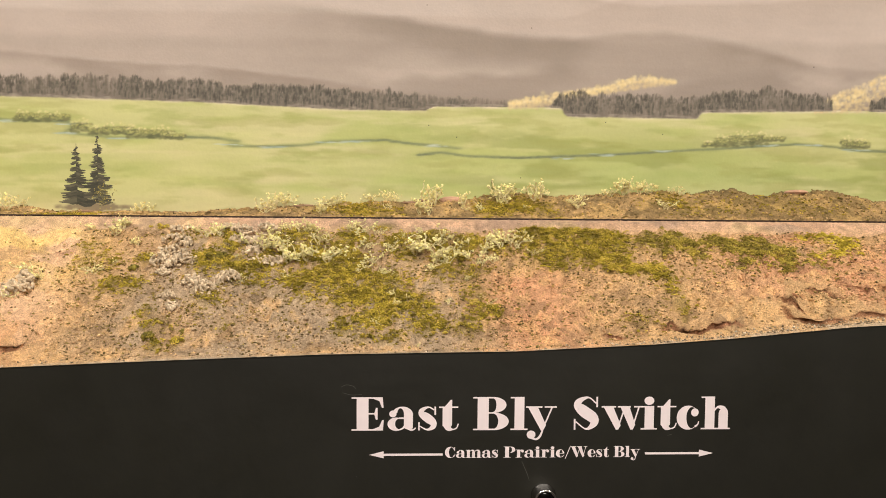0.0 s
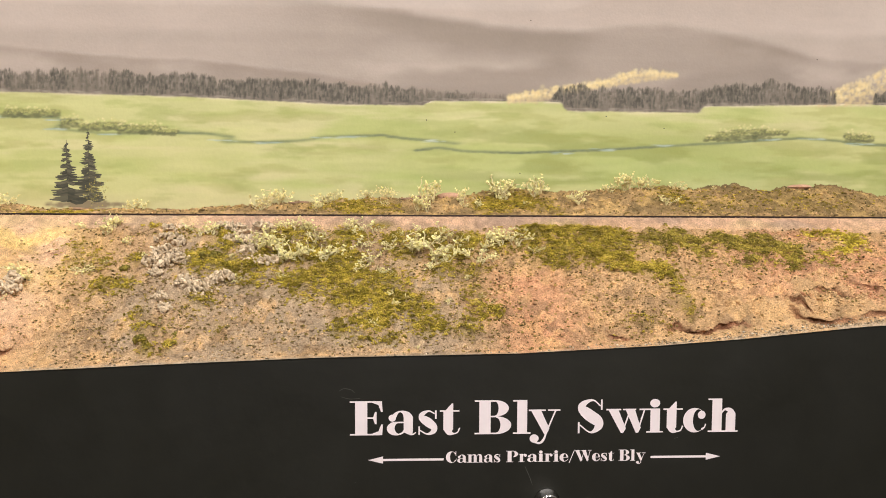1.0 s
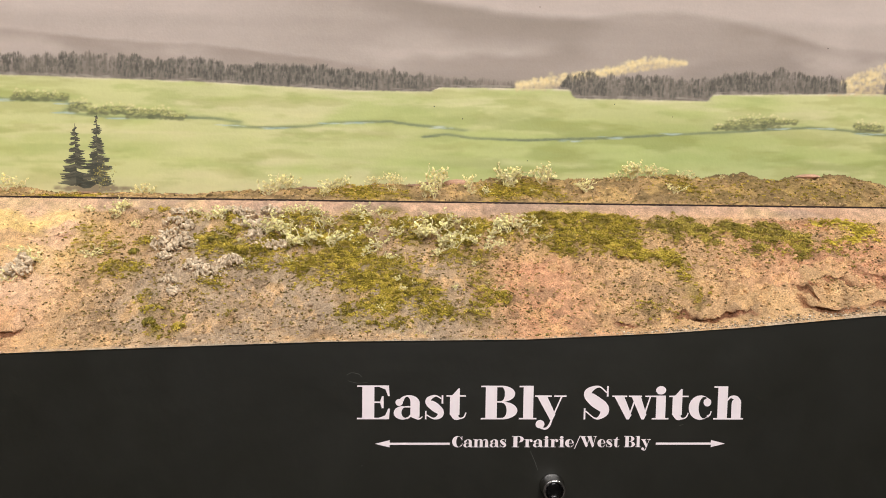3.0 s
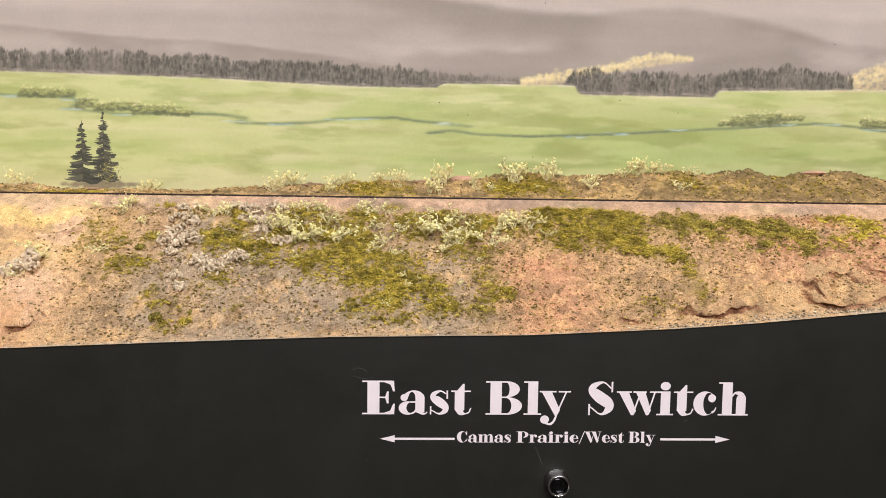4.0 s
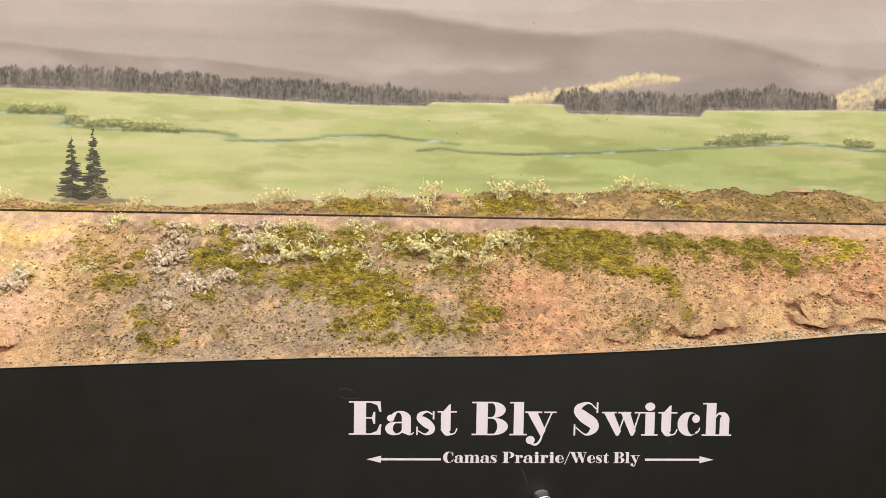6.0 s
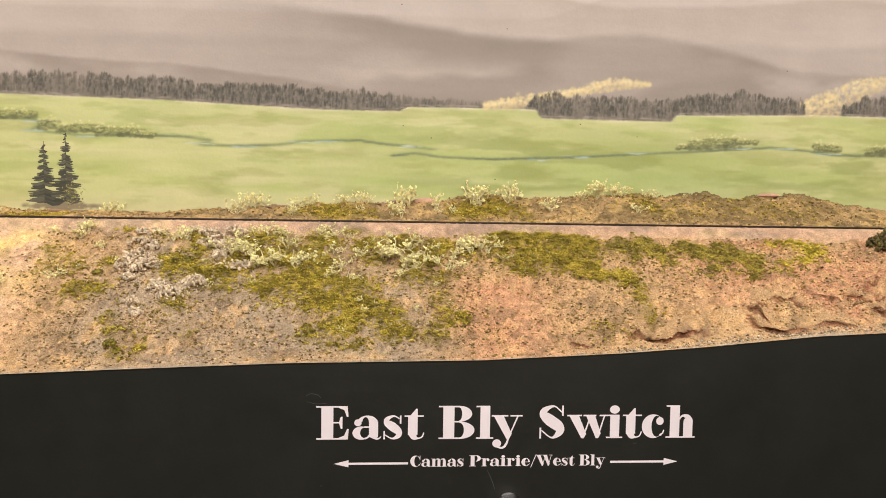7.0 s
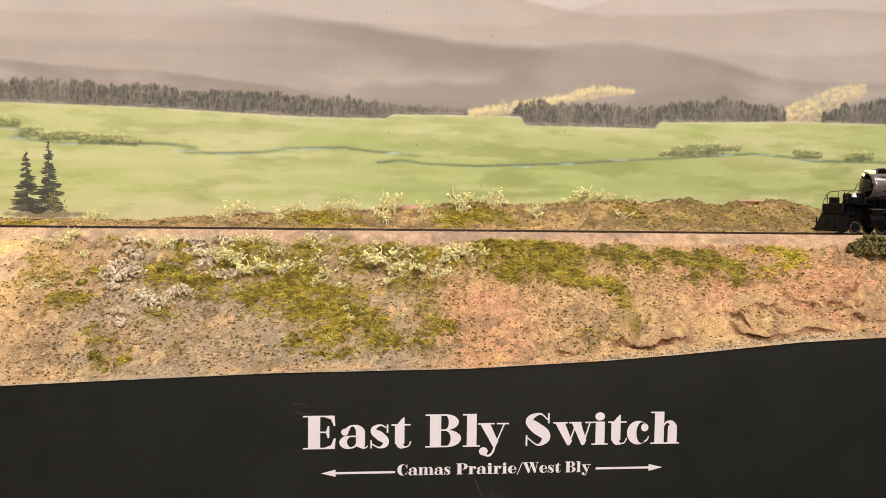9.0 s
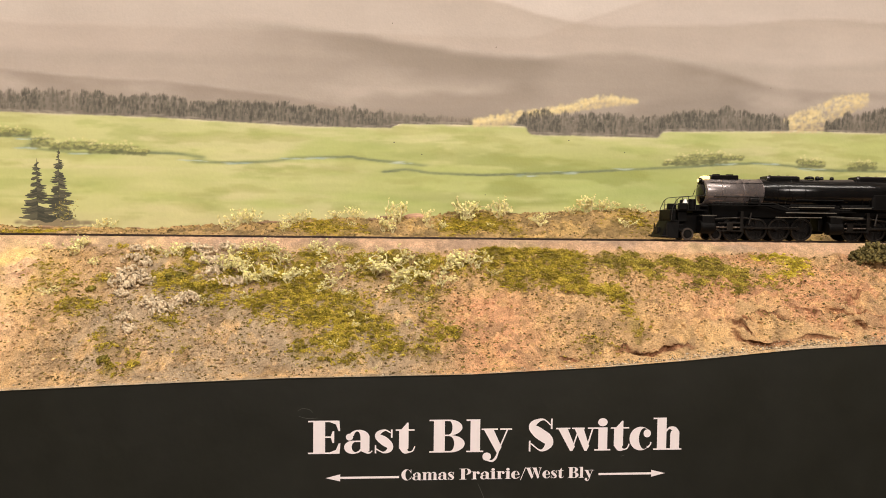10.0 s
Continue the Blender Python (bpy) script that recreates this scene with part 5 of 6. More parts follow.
# x, y, half width, half height
LICHEN = ((-0.146, 0.114, 0.0112, 0.0069), (-0.138, 0.109, 0.0094, 0.0043), (-0.153, 0.107, 0.0094, 0.0030), (-0.151, 0.135, 0.0089, 0.0022), (-0.142, 0.132, 0.0053, 0.0031), (-0.121, 0.083, 0.0081, 0.0041), (-0.110, 0.076, 0.0096, 0.0048), (-0.136, 0.067, 0.0051, 0.0028), (-0.130, 0.058, 0.0046, 0.0023), (-0.148, 0.094, 0.0042, 0.0017), (-0.098, 0.088, 0.0090, 0.0041), (-0.099, 0.147, 0.0068, 0.0037), (-0.085, 0.123, 0.0096, 0.0035), (-0.075, 0.108, 0.0107, 0.0021), (-0.068, 0.115, 0.0069, 0.0022), (-0.111, 0.150, 0.0069, 0.0023), (-0.244, 0.076, 0.0096, 0.0040), (-0.249, 0.069, 0.0063, 0.0032), (-0.243, 0.084, 0.0057, 0.0029), (-0.101, 0.138, 0.0067, 0.0031), (-0.082, 0.149, 0.0069, 0.0027), (-0.152, 0.150, 0.0083, 0.0014), (-0.092, 0.134, 0.0062, 0.0027))


def plant_lichen():
    rng = random.Random(9)
    for k, (x, y, half, high) in enumerate(LICHEN):
        ob = lichen(60 + k, half * 0.95, min(1.2, 1.9 * high / half), M_LICHEN, int(16 + 900000 * half * high), 0.0013)
        ob.matrix_basis = pose(x, y, ground_top(x, y) + 0.0012, 18, 0, rng.uniform(-12, 12)) @ Matrix.Diagonal((1, 0.7, 1, 1))
        tagged(ob, "grey-beige dried lichen clump lying on the slope", "lichen", "lichen clumps")
    for x, y, size, words in ((0.458, 0.122, 1.6, "dark green bushy foam clump beside the track"), (0.486, 0.118, 1.7, "dark green bushy foam clump beside the track")):
        ob = lichen(int(x * 1000), 0.0125 * size, 0.85, M_BUSH, 620, 0.0011)
        ob.matrix_basis = pose(x, y, ground_top(x, y), 0, 0, rng.uniform(0, 90))
        ob.name = "foam_bush"
        tagged(ob, words, "bush", "foam bushes")
    for x, y, size in ((-0.134, 0.024, 0.55), (-0.116, 0.036, 0.4), (0.360, 0.113, 0.35), (-0.172, 0.100, 0.4), (-0.112, 0.117, 0.7), (-0.121, 0.112, 0.6)):
        ob = lichen(int(900 + x * 1000), 0.0055 * size, 0.6, M_MOSSBALL, 26, 0.0010)
        ob.matrix_basis = pose(x, y, ground_top(x, y) + 0.0002, 30, 0, rng.uniform(-20, 20))
        ob.name = "moss_tuft"
        tagged(ob, "small olive-green moss tuft on bare soil", "moss tuft", "moss tufts")


plant_lichen()


def rock(x, y, size, seed, words):
    rng = random.Random(seed)
    bm = fresh()
    bmesh.ops.create_icosphere(bm, subdivisions=2, radius=1.0)
    for v in bm.verts:
        v.co *= 1 + 0.28 * (noise.noise(v.co * 1.4 + Vector((seed, 0, 0))))
        v.co = Vector((v.co.x * size * 1.9, v.co.y * size * 0.8, v.co.z * size * (0.75 if seed == 70 else 0.4)))
    ob = part("rock", bm, M_REDROCK if "reddish" in words else M_ROCK)
    ob.matrix_basis = pose(x, y, ground_top(x, y) + size * 0.05, rng.uniform(-8, 8), rng.uniform(-8, 8), rng.uniform(-20, 20))
    return tagged(ob, words, "rock", "rocks behind the track")


# small dark post, built with the rock shape
tagged(rock(0.3525, 0.113, 0.0016, 70, "x"), "tiny brown rock shape standing in for a dark post on the turf", "rock")
for k, (x, y, s) in enumerate(((0.079, 0.332, 0.0080), (-0.085, 0.325, 0.0035), (-0.075, 0.330, 0.0045), (0.035, 0.325, 0.005), (0.045, 0.33, 0.0045), (-0.27, 0.33, 0.006), (-0.215, 0.332, 0.005), (-0.285, 0.332, 0.0045), (-0.028, 0.285, 0.004), (-0.15, 0.335, 0.004), (-0.31, 0.335, 0.006), (0.462, 0.336, 0.0075))):
    rock(x, y, s, 70 + k, "small reddish-brown rock at the foot of the backdrop" if k in (0, 11) else "small grey-brown rock at the foot of the backdrop")


# ---- track ----
def track():
    thing = tagged(new("track"), "single model railway track with dark weathered rails", "railway track")
    for y in (TRACK_Y - 0.00865, TRACK_Y + 0.00865):
        bm = fresh()
        box(bm, -1.2, 2.7, y - 0.00045, y + 0.00045, RAIL_Z - 0.0007, RAIL_Z)
        box(bm, -1.2, 2.7, y - 0.0002, y + 0.0002, RAIL_Z - 0.0019, RAIL_Z - 0.0007)
        box(bm, -1.2, 2.7, y - 0.0009, y + 0.0009, RAIL_Z - 0.0023, RAIL_Z - 0.0019)
        part("rail", bm, M_RAIL, thing)
    bm = box(fresh(), -0.0013, 0.0013, -0.0149, 0.0149, -0.0012, 0.0)
    first = part("tie", bm, M_TIE, thing)
    for k in range(200):
        ob = first if k == 0 else new("tie", first.data)
        ob.parent = thing
        ob.location = (-0.50 + 0.0068 * k, TRACK_Y, RAIL_Z - 0.0023)


track()


# ---- locomotive, in millimetres from the pilot's tip, at the rail top ----
MM = 0.001045
DRIVERS = (65.0, 85.3, 105.6, 125.9, 172.0, 192.3, 212.6, 232.9)
CRANK = 4.7 * MM
ROUND = 9.9 * MM          # radius of a driving wheel


def mbox(bm, x0, x1, y0, y1, z0, z1, bevel=0.3):
    return box(bm, x0 * MM, x1 * MM, y0 * MM, y1 * MM, z0 * MM, z1 * MM, bevel * MM)


def mrod(bm, a, b, r, seg=8):
    return rod(bm, [c * MM for c in a], [c * MM for c in b], r * MM, seg)


def mlathe(profile, axis, centre, seg=32, bm=None):
    return lathe(bm or fresh(), [(a * MM, r * MM) for a, r in profile], axis, [c * MM for c in centre], seg)


def wheelset(parent, x, radius, spokes, name):
    """An axle with its two wheels, turning about its own centre."""
    bm = fresh()
    mrod(bm, (0, -9, 0), (0, 9, 0), 1.2, 10)
    for side in (-1, 1):
        y = side * 8.6
        for k in range(spokes):
            a = 2 * math.pi * k / spokes
            mrod(bm, (math.cos(a) * 1.2, y, math.sin(a) * 1.2), (math.cos(a) * (radius - 1.2), y, math.sin(a) * (radius - 1.2)), 0.62 if radius > 7 else 0.45, 6)
        mlathe(((y - 0.9, 2.4), (y + 0.9, 2.4)), "y", (0, 0, 0), 18, bm)
        mlathe(((y - 0.25, radius - 0.8), (y + 0.25, radius - 0.8)), "y", (0, 0, 0), 28, bm)
        if radius > 7:
            mrod(bm, (4.7, y - 1.6, 0), (4.7, y + 1.6, 0), 1.3, 12)
            for k in range(-3, 4):
                a = math.pi + k * 0.2
                mrod(bm, (math.cos(a) * (radius - 2.6), y - 0.8, math.sin(a) * (radius - 2.6)), (math.cos(a) * (radius - 2.6), y + 0.8, math.sin(a) * (radius - 2.6)), 1.4, 8)
    ob = part(name, bm, M_WHEEL, parent)
    ob.location = (x * MM, 0, radius * MM)
    for side in (-1, 1):
        y = side * 8.6
        bm = fresh()
        rings = ((y - 1.2, radius - 1.5), (y - 1.2, radius - 0.15), (y - 1.0, radius), (y + 1.0, radius), (y + 1.2, radius - 0.15), (y + 1.2, radius - 1.5))
        seg, made = 36, []
        for along, r in rings:
            made.append([bm.verts.new((r * MM * math.cos(2 * math.pi * k / seg), along * MM, r * MM * math.sin(2 * math.pi * k / seg))) for k in range(seg)])
        for p, q in zip(made, made[1:] + made[:1]):
            for k in range(seg):
                bm.faces.new((p[k], p[(k + 1) % seg], q[(k + 1) % seg], q[k]))
        bmesh.ops.recalc_face_normals(bm, faces=bm.faces)
        part("tyre", bm, M_RODS if radius > 7 else M_TYRE, ob, "worn steel tyre")
    return ob


def rod_shape(length, height, pins):
    """A flat coupling rod with round eyes."""
    bm = fresh()
    mbox(bm, 0, length, -0.4, 0.4, -height / 2, height / 2, 0.15)
    for p in pins:
        mrod(bm, (p, -0.55, 0), (p, 0.55, 0), 1.75, 14)
        mrod(bm, (p, -0.9, 0), (p, 0.9, 0), 0.9, 10)
    return bm


def locomotive():
    L = tagged(new("steam_locomotive"), "black articulated model steam locomotive with grey smokebox and lit headlight", "locomotive")
    moving = []
    # boiler and what sits on it
    part("boiler", mlathe(((90.5, 11.7), (90.7, 12.2), (150, 12.6), (186, 13.2), (262, 13.2), (262, 6)), "x", (0, 0, 41.3), 40), M_BLACK, L, smooth=True)
    for x in (103, 112.5, 127, 141, 155, 169):
        part("boiler_band", mlathe(((x - 0.35, 12.3), (x - 0.3, 12.72), (x + 0.3, 12.72), (x + 0.35, 12.3)), "x", (0, 0, 41.3), 40), M_BLACK, L)
    box_ = part("smokebox", mlathe(((40.6, 7), (40.0, 10.4), (40.8, 11.4), (42, 11.8), (91, 11.8)), "x", (0, 0, 41.3), 40), M_GRAPHITE, L, "graphite grey smokebox", smooth=True)
    part("smokebox_door", mlathe(((37.8, 0.3), (38.2, 4.5), (39.2, 8.0), (40.4, 9.2), (41, 9.2)), "x", (0, 0, 40.6), 32), M_BLACK, box_, "black domed smokebox door", smooth=True)
    bm = fresh()
    for x in (54, 73, 90.2):
        mlathe(((x - 0.3, 11.7), (x - 0.25, 12.15), (x + 0.25, 12.15), (x + 0.3, 11.7)), "x", (0, 0, 41.3), 40, bm)
    part("smokebox_band", bm, M_GRAPHITE, box_)
    bm = fresh()
    for side in (-1, 1):
        mlathe(((78, 0.2), (78.2, 3.4), (86, 3.4), (86.4, 0.2)), "x", (0, side * 9.6, 34.2), 16, bm)
    part("steam_pipe_cover", bm, M_BLACK, box_)
    bm = fresh()
    mbox(bm, 46.5, 71, -4.6, 4.6, 51.6, 56.2, 0.8)
    mrod(bm, (53, 0, 55), (53, 0, 57), 3.2, 16)
    mrod(bm, (65, 0, 55), (65, 0, 57), 3.2, 16)
    part("smokestack", bm, M_BLACK, L, "double black smokestack casing")
    for x0, x1, top in ((95, 125, 56.2), (176, 206, 56.6)):
        bm = fresh()
        mbox(bm, x0, x1, -7.2, 7.2, 47, top, 2.2)
        for k in range(3):
            mrod(bm, (x0 + 6 + k * 8, 0, top - 0.4), (x0 + 6 + k * 8, 0, top + 0.6), 1.2, 10)
        part("sand_dome", bm, M_BLACK, L)
        bm = fresh()
        for k in range(4):
            for side in (-1, 1):
                mrod(bm, (x0 + 5 + 5.5 * k, side * 7.2, top - 4), (x0 + 3 + 6 * k, side * 12.4, 41), 0.2, 6)
                mrod(bm, (x0 + 3 + 6 * k, side * 12.4, 41), (x0 + 2 + 6 * k, side * 12.0, 30), 0.2, 6)
        part("sand_pipe", bm, M_BLACK, L)
    bm = mlathe(((54, 4.2), (55.3, 4.0), (56.3, 2.4), (56.6, 0.3)), "z", (137, 0, 0), 20)
    mlathe(((53, 2.0), (56.2, 1.8), (56.6, 0.3)), "z", (143.5, -1.5, 0), 14, bm)
    mlathe(((53, 1.6), (56.0, 1.4), (56.4, 0.3)), "z", (149, 1, 0), 14, bm)
    mlathe(((53, 1.8), (55.8, 1.6), (56.2, 0.3)), "z", (157.5, 0, 0), 14, bm)
    part("steam_dome", bm, M_BLACK, L, smooth=True)
    # headlight at the top of the smokebox, in front of the stack
    lamp = part("headlight", mlathe(((39.2, 0.3), (39.2, 2.0), (39.6, 2.3), (44, 2.2), (45, 1.4), (45.2, 0.2)), "x", (-2.2, 0, 51.4), 22), M_BLACK, L, "round black headlight with visor", smooth=True)
    part("lens", mlathe(((38.6, 0.2), (38.9, 1.4), (39.25, 1.8), (39.3, 0.2)), "x", (-2.2, 0, 51.4), 20), M_LAMP, lamp, "lit warm yellow lens", smooth=True)
    bm = fresh()
    mbox(bm, 39.8, 46.2, -3.4, -0.4, 52.2, 55.4, 0.8)
    mbox(bm, 39.8, 46.2, 0.4, 3.4, 52.2, 55.4, 0.8)
    part("number_board", bm, M_LAMP, L, "lit pale yellow number box")
    bm = fresh()
    mrod(bm, (40, -4.2, 49), (38.4, -4.2, 50.2), 0.9, 10)
    mrod(bm, (40, 4.2, 49), (38.4, 4.2, 50.2), 0.9, 10)
    part("marker_lamp", bm, M_BLACK, L)
    # running boards and pipes
    for side in (-1, 1):
        bm = fresh()
        ya, yb = sorted((side * 11.5, side * 17.0))
        mbox(bm, 41, 92, ya, yb, 29.6, 30.4, 0.15)
        mbox(bm, 112, 170, ya, yb, 24.7, 25.5, 0.15)
        mbox(bm, 170, 262, ya, yb, 27.6, 28.4, 0.15)
        for k in range(7):
            mbox(bm, 92 + 2.9 * k, 95.4 + 2.9 * k, ya, yb, 29.0 - 0.68 * k, 29.8 - 0.68 * k, 0.1)
        part("running_board", bm, M_MATT, L)
        bm = fresh()
        y = side * 15.2
        for z, x0, x1 in ((32.2, 60, 98), (31.0, 112, 152), (29.8, 158, 186), (27.2, 110, 165)):
            mrod(bm, (x0, y, z), (x1, y, z), 0.45, 6)
        mrod(bm, (98, y, 32.2), (112, y, 27.2), 0.45, 6)
        mrod(bm, (44, y, 32.4), (60, y, 32.2), 0.45, 6)
        mrod(bm, (118, side * 13.6, 35.5), (160, side * 13.6, 35.5), 0.35, 6)
        mrod(bm, (46, side * 12.2, 37.5), (92, side * 12.2, 37.5), 0.3, 6)
        for x in (50, 64, 78, 90):
            mrod(bm, (x, side * 11.2, 37.5), (x, side * 12.4, 37.5), 0.45, 6)
        for x in (120, 134, 148, 166):
            mrod(bm, (x, side * 12.2, 30.6), (x, side * 15.4, 30.6), 0.4, 6)
        part("piping", bm, M_PIPE, L)
        # pale rods added to imitate glints on the running board edges
        bm = fresh()
        for z, x0, x1 in ((29.0, 112, 150), (28.7, 157, 183), (24.4, 107, 152), (20.4, 98, 139), (20.6, 152, 176)):
            mrod(bm, (x0, side * 17.3, z), (x1, side * 17.3, z), 0.42, 6)
        for x in (112, 127, 142, 158, 172):
            mrod(bm, (x, side * 13.5, 28.8), (x, side * 17.3, 28.8), 0.3, 6)
        part("grab_rail", bm, M_EDGE, L, "pale thin rod standing in for glints along the running board")
        bm = fresh()
        mrod(bm, (44, side * 9.0, 49.3), (96, side * 9.2, 49.3), 0.28, 6)
        mrod(bm, (96, side * 9.2, 49.3), (258, side * 9.8, 50.3), 0.28, 6)
        for k in range(15):
            mrod(bm, (48 + 14.6 * k, side * 8.3, 48.9), (48 + 14.6 * k, side * 9.6, 49.6), 0.4, 6)
        part("handrail", bm, M_PIPE, L)
        bm = fresh()
        mlathe(((120, 0.3), (120.3, 2.7), (146.7, 2.7), (147, 0.3)), "x", (0, side * 14, 28.6), 18, bm)
        part("air_tank", bm, M_MATT, L, smooth=True)
    # front: pilot, deck, rails, bell
    bm = fresh()
    base = [(0.5, -13, 2), (0, -9, 2), (0, 9, 2), (0.5, 13, 2), (15, 15, 2), (15, -15, 2)]
    top = [(7.5, -13, 16), (6.5, -9, 16), (6.5, 9, 16), (7.5, 13, 16), (15, 15, 16), (15, -15, 16)]
    lo, hi = [bm.verts.new([c * MM for c in p]) for p in base], [bm.verts.new([c * MM for c in p]) for p in top]
    for k in range(6):
        bm.faces.new((lo[k], lo[(k + 1) % 6], hi[(k + 1) % 6], hi[k]))
    bm.faces.new(list(reversed(lo))), bm.faces.new(hi)
    bmesh.ops.recalc_face_normals(bm, faces=bm.faces)
    bmesh.ops.bevel(bm, geom=list(bm.edges), offset=0.4 * MM, segments=2, affect="EDGES")
    pilot = part("pilot", bm, M_MATT, L, "black cast sloping pilot")
    for side in (-1, 1):
        bm = mbox(fresh(), 0.2, 6.0, *sorted((side * 9.5, side * 15.5)), 3.0, 4.0, 0.2)
        mbox(bm, 4.4, 5.4, *sorted((side * 14.2, side * 15.2)), 4.0, 14.0, 0.2)
        part("footboard", bm, M_WHEEL, L)
        bm = mbox(fresh(), 14.6, 18.4, *sorted((side * 13.0, side * 16.2)), 8.6, 9.6, 0.15)
        mbox(bm, 14.6, 18.4, *sorted((side * 13.0, side * 16.0)), 12.6, 13.4, 0.15)
        mbox(bm, 14.4, 15.2, *sorted((side * 13.0, side * 15.4)), 8.6, 17.0, 0.15)
        part("boarding_step", bm, M_WHEEL, L)
    bm = fresh()
    mbox(bm, 1.0, 3.2, -3.4, 3.4, 5.5, 11, 0.4)
    part("coupler_door", bm, M_WHEEL, pilot)
    for name, spans, bevel in (("front_beam", (8.5, 20, -14.5, 14.5, 16, 17.2), 0.2), ("front_box", (8.2, 13.5, -12, 12, 17.0, 25.8), 0.8), ("deck_plate", (14, 40, -13, 13, 25.0, 26.2), 0.2),
                               ("deck_support", (16, 24, -10, 10, 16, 25.2), 0.6), ("smokebox_saddle", (30, 44, -8, 8, 22, 30.5), 0.8), ("step_plate", (36, 42, -13.5, 13.5, 28.8, 29.6), 0.15)):
        part(name, mbox(fresh(), *spans, bevel), M_MATT, L)
    for side in (-1, 1):
        bm = fresh()
        mbox(bm, 15.5, 22.5, *sorted((side * 9.5, side * 14.5)), 25.8, 31.5, 0.7)
        mlathe(((26, 3.2), (27.0, 3.5), (34, 3.5), (35, 2.6)), "z", (28.5, side * 8.5, 0), 16, bm)
        part("air_pump", bm, M_MATT, L, "black air pump on the front deck")
    for side in (-1, 1):
        bm = fresh()
        y = side * 13.6
        path = [(8.8, y, 17), (9.6, y, 27), (12.5, y, 33.5), (16, y, 36.3), (24, y, 37.2), (38, y * 0.9, 38.4), (39.5, y * 0.8, 44)]
        for a, b in zip(path, path[1:]):
            mrod(bm, a, b, 0.32, 6)
        for x, z in ((13.5, 34.6), (23.5, 37.2), (29.5, 37.6)):
            mrod(bm, (x, y, 26), (x, y, z), 0.3, 6)
        mrod(bm, (11, y, 30), (24, y, 31.2), 0.25, 6)
        part("deck_handrail", bm, M_PIPE, L, "black wire handrail")
    bm = mlathe(((30.6, 2.5), (31.2, 2.2), (33.4, 1.6), (34.8, 1.0), (35.2, 0.2)), "z", (21.4, -11.5, 0), 18)
    part("bell", bm, M_SILVER, L, "bright silver bell", smooth=True)
    # frame and cylinders
    bm = fresh()
    mbox(bm, 16, 136, -6, 6, 8.5, 23, 0.5)
    mbox(bm, 143, 284, -6, 6, 8.5, 24, 0.5)
    mbox(bm, 46, 190, -9, 9, 20, 31, 0.5)
    mbox(bm, 160, 262, -11, 11, 21, 32, 1.5)
    part("engine_frame", bm, M_MATT, L)
    for x0 in (33.0, 145.5):
        for side in (-1, 1):
            bm = fresh()
            mlathe(((x0, 0.4), (x0 + 0.2, 5.2), (x0 + 1.2, 5.7), (x0 + 12.0, 5.7), (x0 + 13.0, 5.2), (x0 + 13.2, 0.4)), "x", (0, side * 13.2, 11.5), 24, bm)
            mlathe(((x0 + 1, 0.4), (x0 + 1.2, 3.4), (x0 + 13.0, 3.4), (x0 + 13.2, 0.4)), "x", (0, side * 12.4, 18.6), 20, bm)
            mbox(bm, x0 + 1.2, x0 + 12.0, *sorted((side * 6, side * 17.6)), 12, 21.0, 0.8)
            part("cylinder", bm, M_MATT, L, smooth=False)
            # thin strip added so the cylinder's top edge reads as catching light
            part("cylinder_top_plate", mbox(fresh(), x0 + 1.0, x0 + 13.5, *sorted((side * 12.5, side * 17.8)), 21.0, 21.6, 0.15), M_EDGE, L, "pale strip standing in for the light top edge of the cylinder")
            bm = fresh()
            mbox(bm, x0 + 17, x0 + 37, *sorted((side * 12.4, side * 14.0)), 14.6, 15.8, 0.2)
            mbox(bm, x0 + 17, x0 + 37, *sorted((side * 12.4, side * 14.0)), 8.0, 9.0, 0.2)
            mbox(bm, x0 + 36, x0 + 38.5, *sorted((side * 7, side * 14.4)), 7.6, 25, 0.3)
            mrod(bm, (x0 + 12, side * 12.4, 18.6), (x0 + 40, side * 12.4, 19.8), 0.7, 8)
            mrod(bm, (x0 + 40, side * 12.4, 19.8), (x0 + 55, side * 12.8, 17.6), 0.6, 8)
            mrod(bm, (x0 + 46, side * 12.8, 24), (x0 + 44, side * 12.8, 14), 0.8, 8)
            part("valve_gear", bm, M_RODS, L, "oily dark steel guides and valve gear")
            bm = fresh()
            mrod(bm, (x0 + 12, side * 13.2, 11.5), (x0 + 36, side * 13.2, 11.5), 0.55, 8)
            part("piston_rod", bm, M_TYRE, L, "bright steel piston rod")
    # firebox and cab
    bm = fresh()
    mbox(bm, 186, 262, -13.4, 13.4, 26, 43, 3.0)
    part("firebox", bm, M_MATT, L)
    bm = fresh()
    mbox(bm, 262, 264, -16.5, 16.5, 24, 52, 0.4)
    for side in (-1, 1):
        y0, y1 = sorted((side * 15.6, side * 16.8))
        mbox(bm, 263, 286, y0, y1, 24, 38, 0.3)
        mbox(bm, 263, 286, y0, y1, 46, 52, 0.3)
        for x in (263, 273.5, 284):
            mbox(bm, x, x + 2, y0, y1, 37.5, 46.5, 0.3)
    cab = part("cab", bm, M_BLACK, L)
    bm = fresh()
    seg = 14
    lower, upper = [], []
    for k in range(seg + 1):
        a = math.pi * k / seg
        lower.append((17.6 * math.cos(a), 51.6 + 4.4 * math.sin(a)))
    for x in (260.5, 288.5):
        upper.append([bm.verts.new((x * MM, y * MM, z * MM)) for y, z in lower] + [bm.verts.new((x * MM, y * MM, (z - 1.0) * MM)) for y, z in reversed(lower)])
    n = len(upper[0])
    for k in range(n):
        bm.faces.new((upper[0][k], upper[0][(k + 1) % n], upper[1][(k + 1) % n], upper[1][k]))
    bm.faces.new(upper[0]), bm.faces.new(list(reversed(upper[1])))
    bmesh.ops.recalc_face_normals(bm, faces=bm.faces)
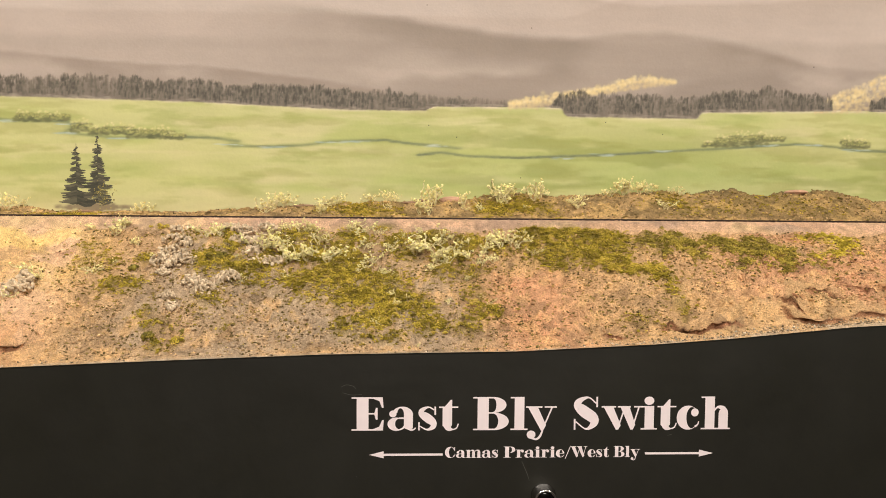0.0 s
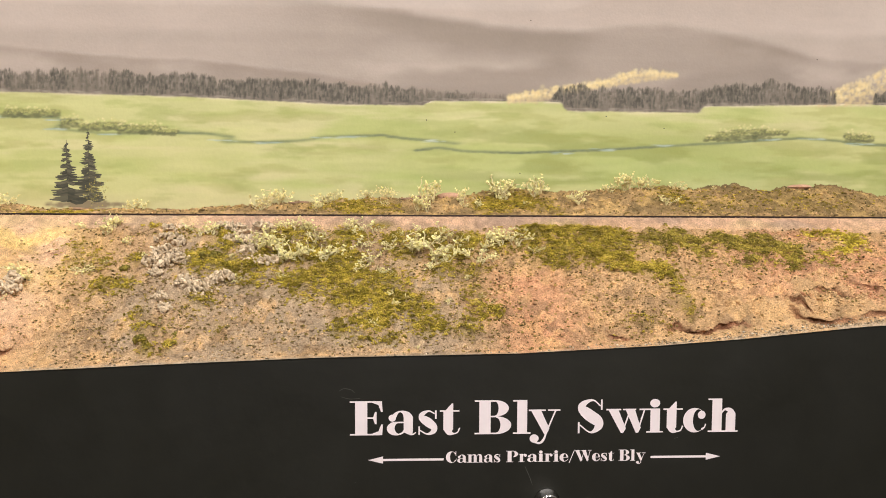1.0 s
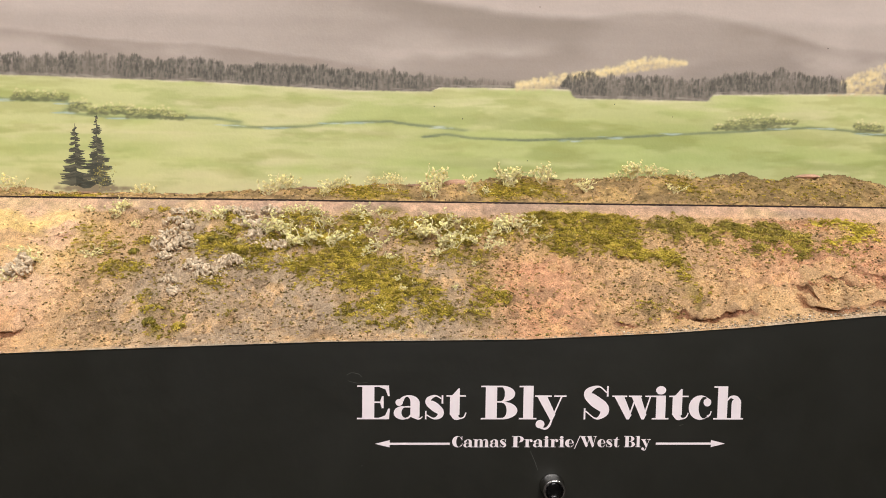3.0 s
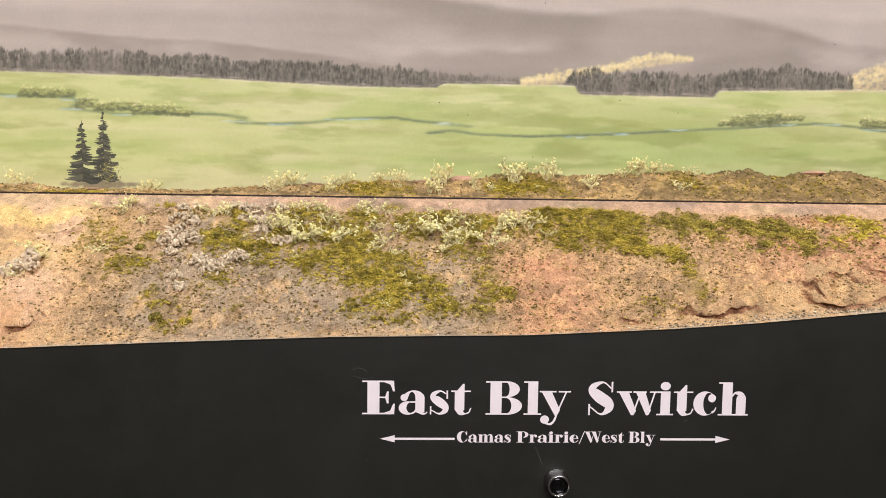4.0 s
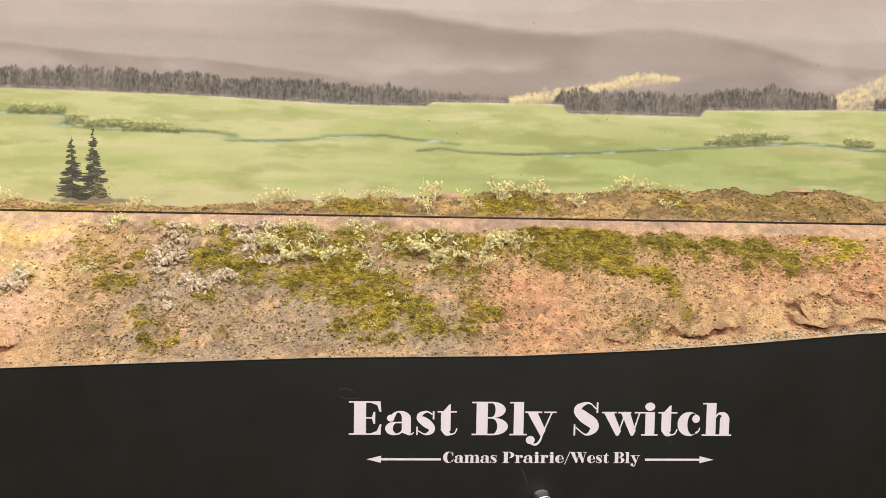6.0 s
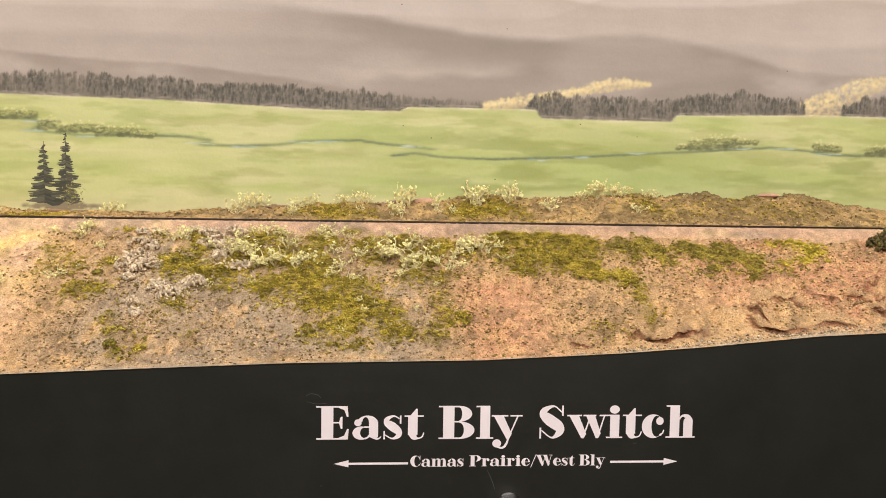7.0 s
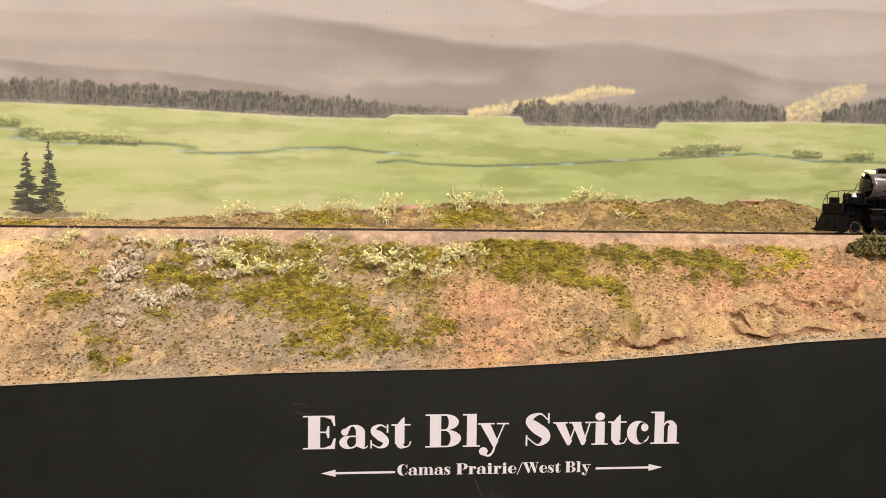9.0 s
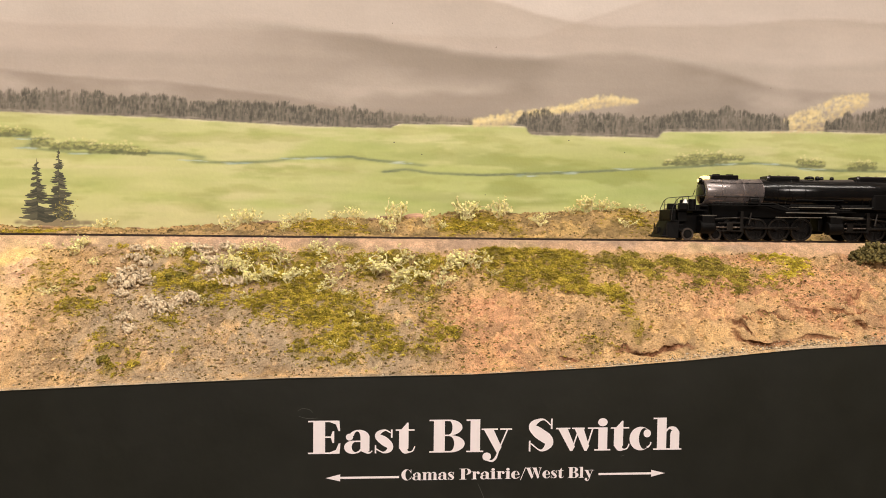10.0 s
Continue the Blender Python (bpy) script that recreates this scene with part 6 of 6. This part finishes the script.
    part("cab_roof", bm, M_BLACK, cab)
    for side in (-1, 1):
        for x in (265, 275.5):
            bm = mbox(fresh(), x, x + 8.5, *sorted((side * 16.0, side * 16.3)), 38, 46, 0.0)
            part("window_pane", bm, M_GLASS, cab)
    # wheels
    for x in DRIVERS:
        moving.append((wheelset(L, x, 9.9, 16, "driving_wheelset"), "wheel", x, 9.9))
    for x in (25.0, 49.5):
        moving.append((wheelset(L, x, 5.3, 10, "leading_wheelset"), "wheel", x, 5.3))
    for x in (254.0, 273.0):
        moving.append((wheelset(L, x, 6.1, 10, "trailing_wheelset"), "wheel", x, 6.1))
    for side in (-1, 1):
        bm = fresh()
        for x in (25.0, 49.5):
            mbox(bm, x - 2.6, x + 2.6, *sorted((side * 5.0, side * 6.8)), 3.6, 8.6, 0.5)
        mbox(bm, 18, 53, *sorted((side * 5.4, side * 6.4)), 7.2, 8.8, 0.2)
        part("leading_truck_frame", bm, M_MATT, L)
        part("trailing_truck_frame", mbox(fresh(), 246, 282, *sorted((side * 10.0, side * 12.4)), 5, 10, 0.8), M_MATT, L)
    for group in (DRIVERS[:4], DRIVERS[4:]):
        for side in (-1, 1):
            r = part("side_rod", rod_shape(group[3] - group[0], 2.0, [x - group[0] for x in group]), M_RODS, L, "dark steel coupling rod")
            moving.append((r, "side", group[0], side))
            length = 41.0
            r = part("main_rod", rod_shape(length, 1.6, (0, length)), M_RODS, L, "dark steel main rod")
            moving.append((r, "main", group[2], side))
            bm = fresh()
            mbox(bm, -2.6, 2.6, -0.9, 0.9, -3.0, 3.2, 0.4)
            r = part("crosshead", bm, M_RODS, L, "worn steel crosshead")
            moving.append((r, "cross", group[2], side))
    return L, moving


loco, MOVING = locomotive()


def motions():
    """Keys of all that moves besides the camera: the engine rolls along, its wheels turn, its rods follow."""
    walk(loco, [(k / 3, pose(PILOT_END + SPEED * (10.0 - k / 3), TRACK_Y, RAIL_Z)) for k in range(31)])
    times = [k / 15 for k in range(151)]
    for ob, what, x, value in MOVING:
        rows = []
        for t in times:
            rolled = SPEED * t
            if what == "wheel":
                rows.append((t, pose(x * MM, 0, value * MM, 0, -math.degrees(rolled / (value * MM)), 0)))
                continue
            a = -rolled / ROUND
            px, pz = CRANK * math.cos(a), -CRANK * math.sin(a)
            y = value * 11.0 * MM
            if what == "side":
                rows.append((t, pose(x * MM + px, y, ROUND + pz)))
                continue
            length = 41.0 * MM
            head = x * MM + px - math.sqrt(length ** 2 - (ROUND + pz - 11.5 * MM) ** 2)
            if what == "cross":
                rows.append((t, pose(head, value * 13.2 * MM, 11.5 * MM)))
            else:
                lean = math.degrees(math.asin((ROUND + pz - 11.5 * MM) / length))
                rows.append((t, pose(head, value * 12.4 * MM, 11.5 * MM, 0, -lean, 0)))
        walk(ob, rows)


motions()
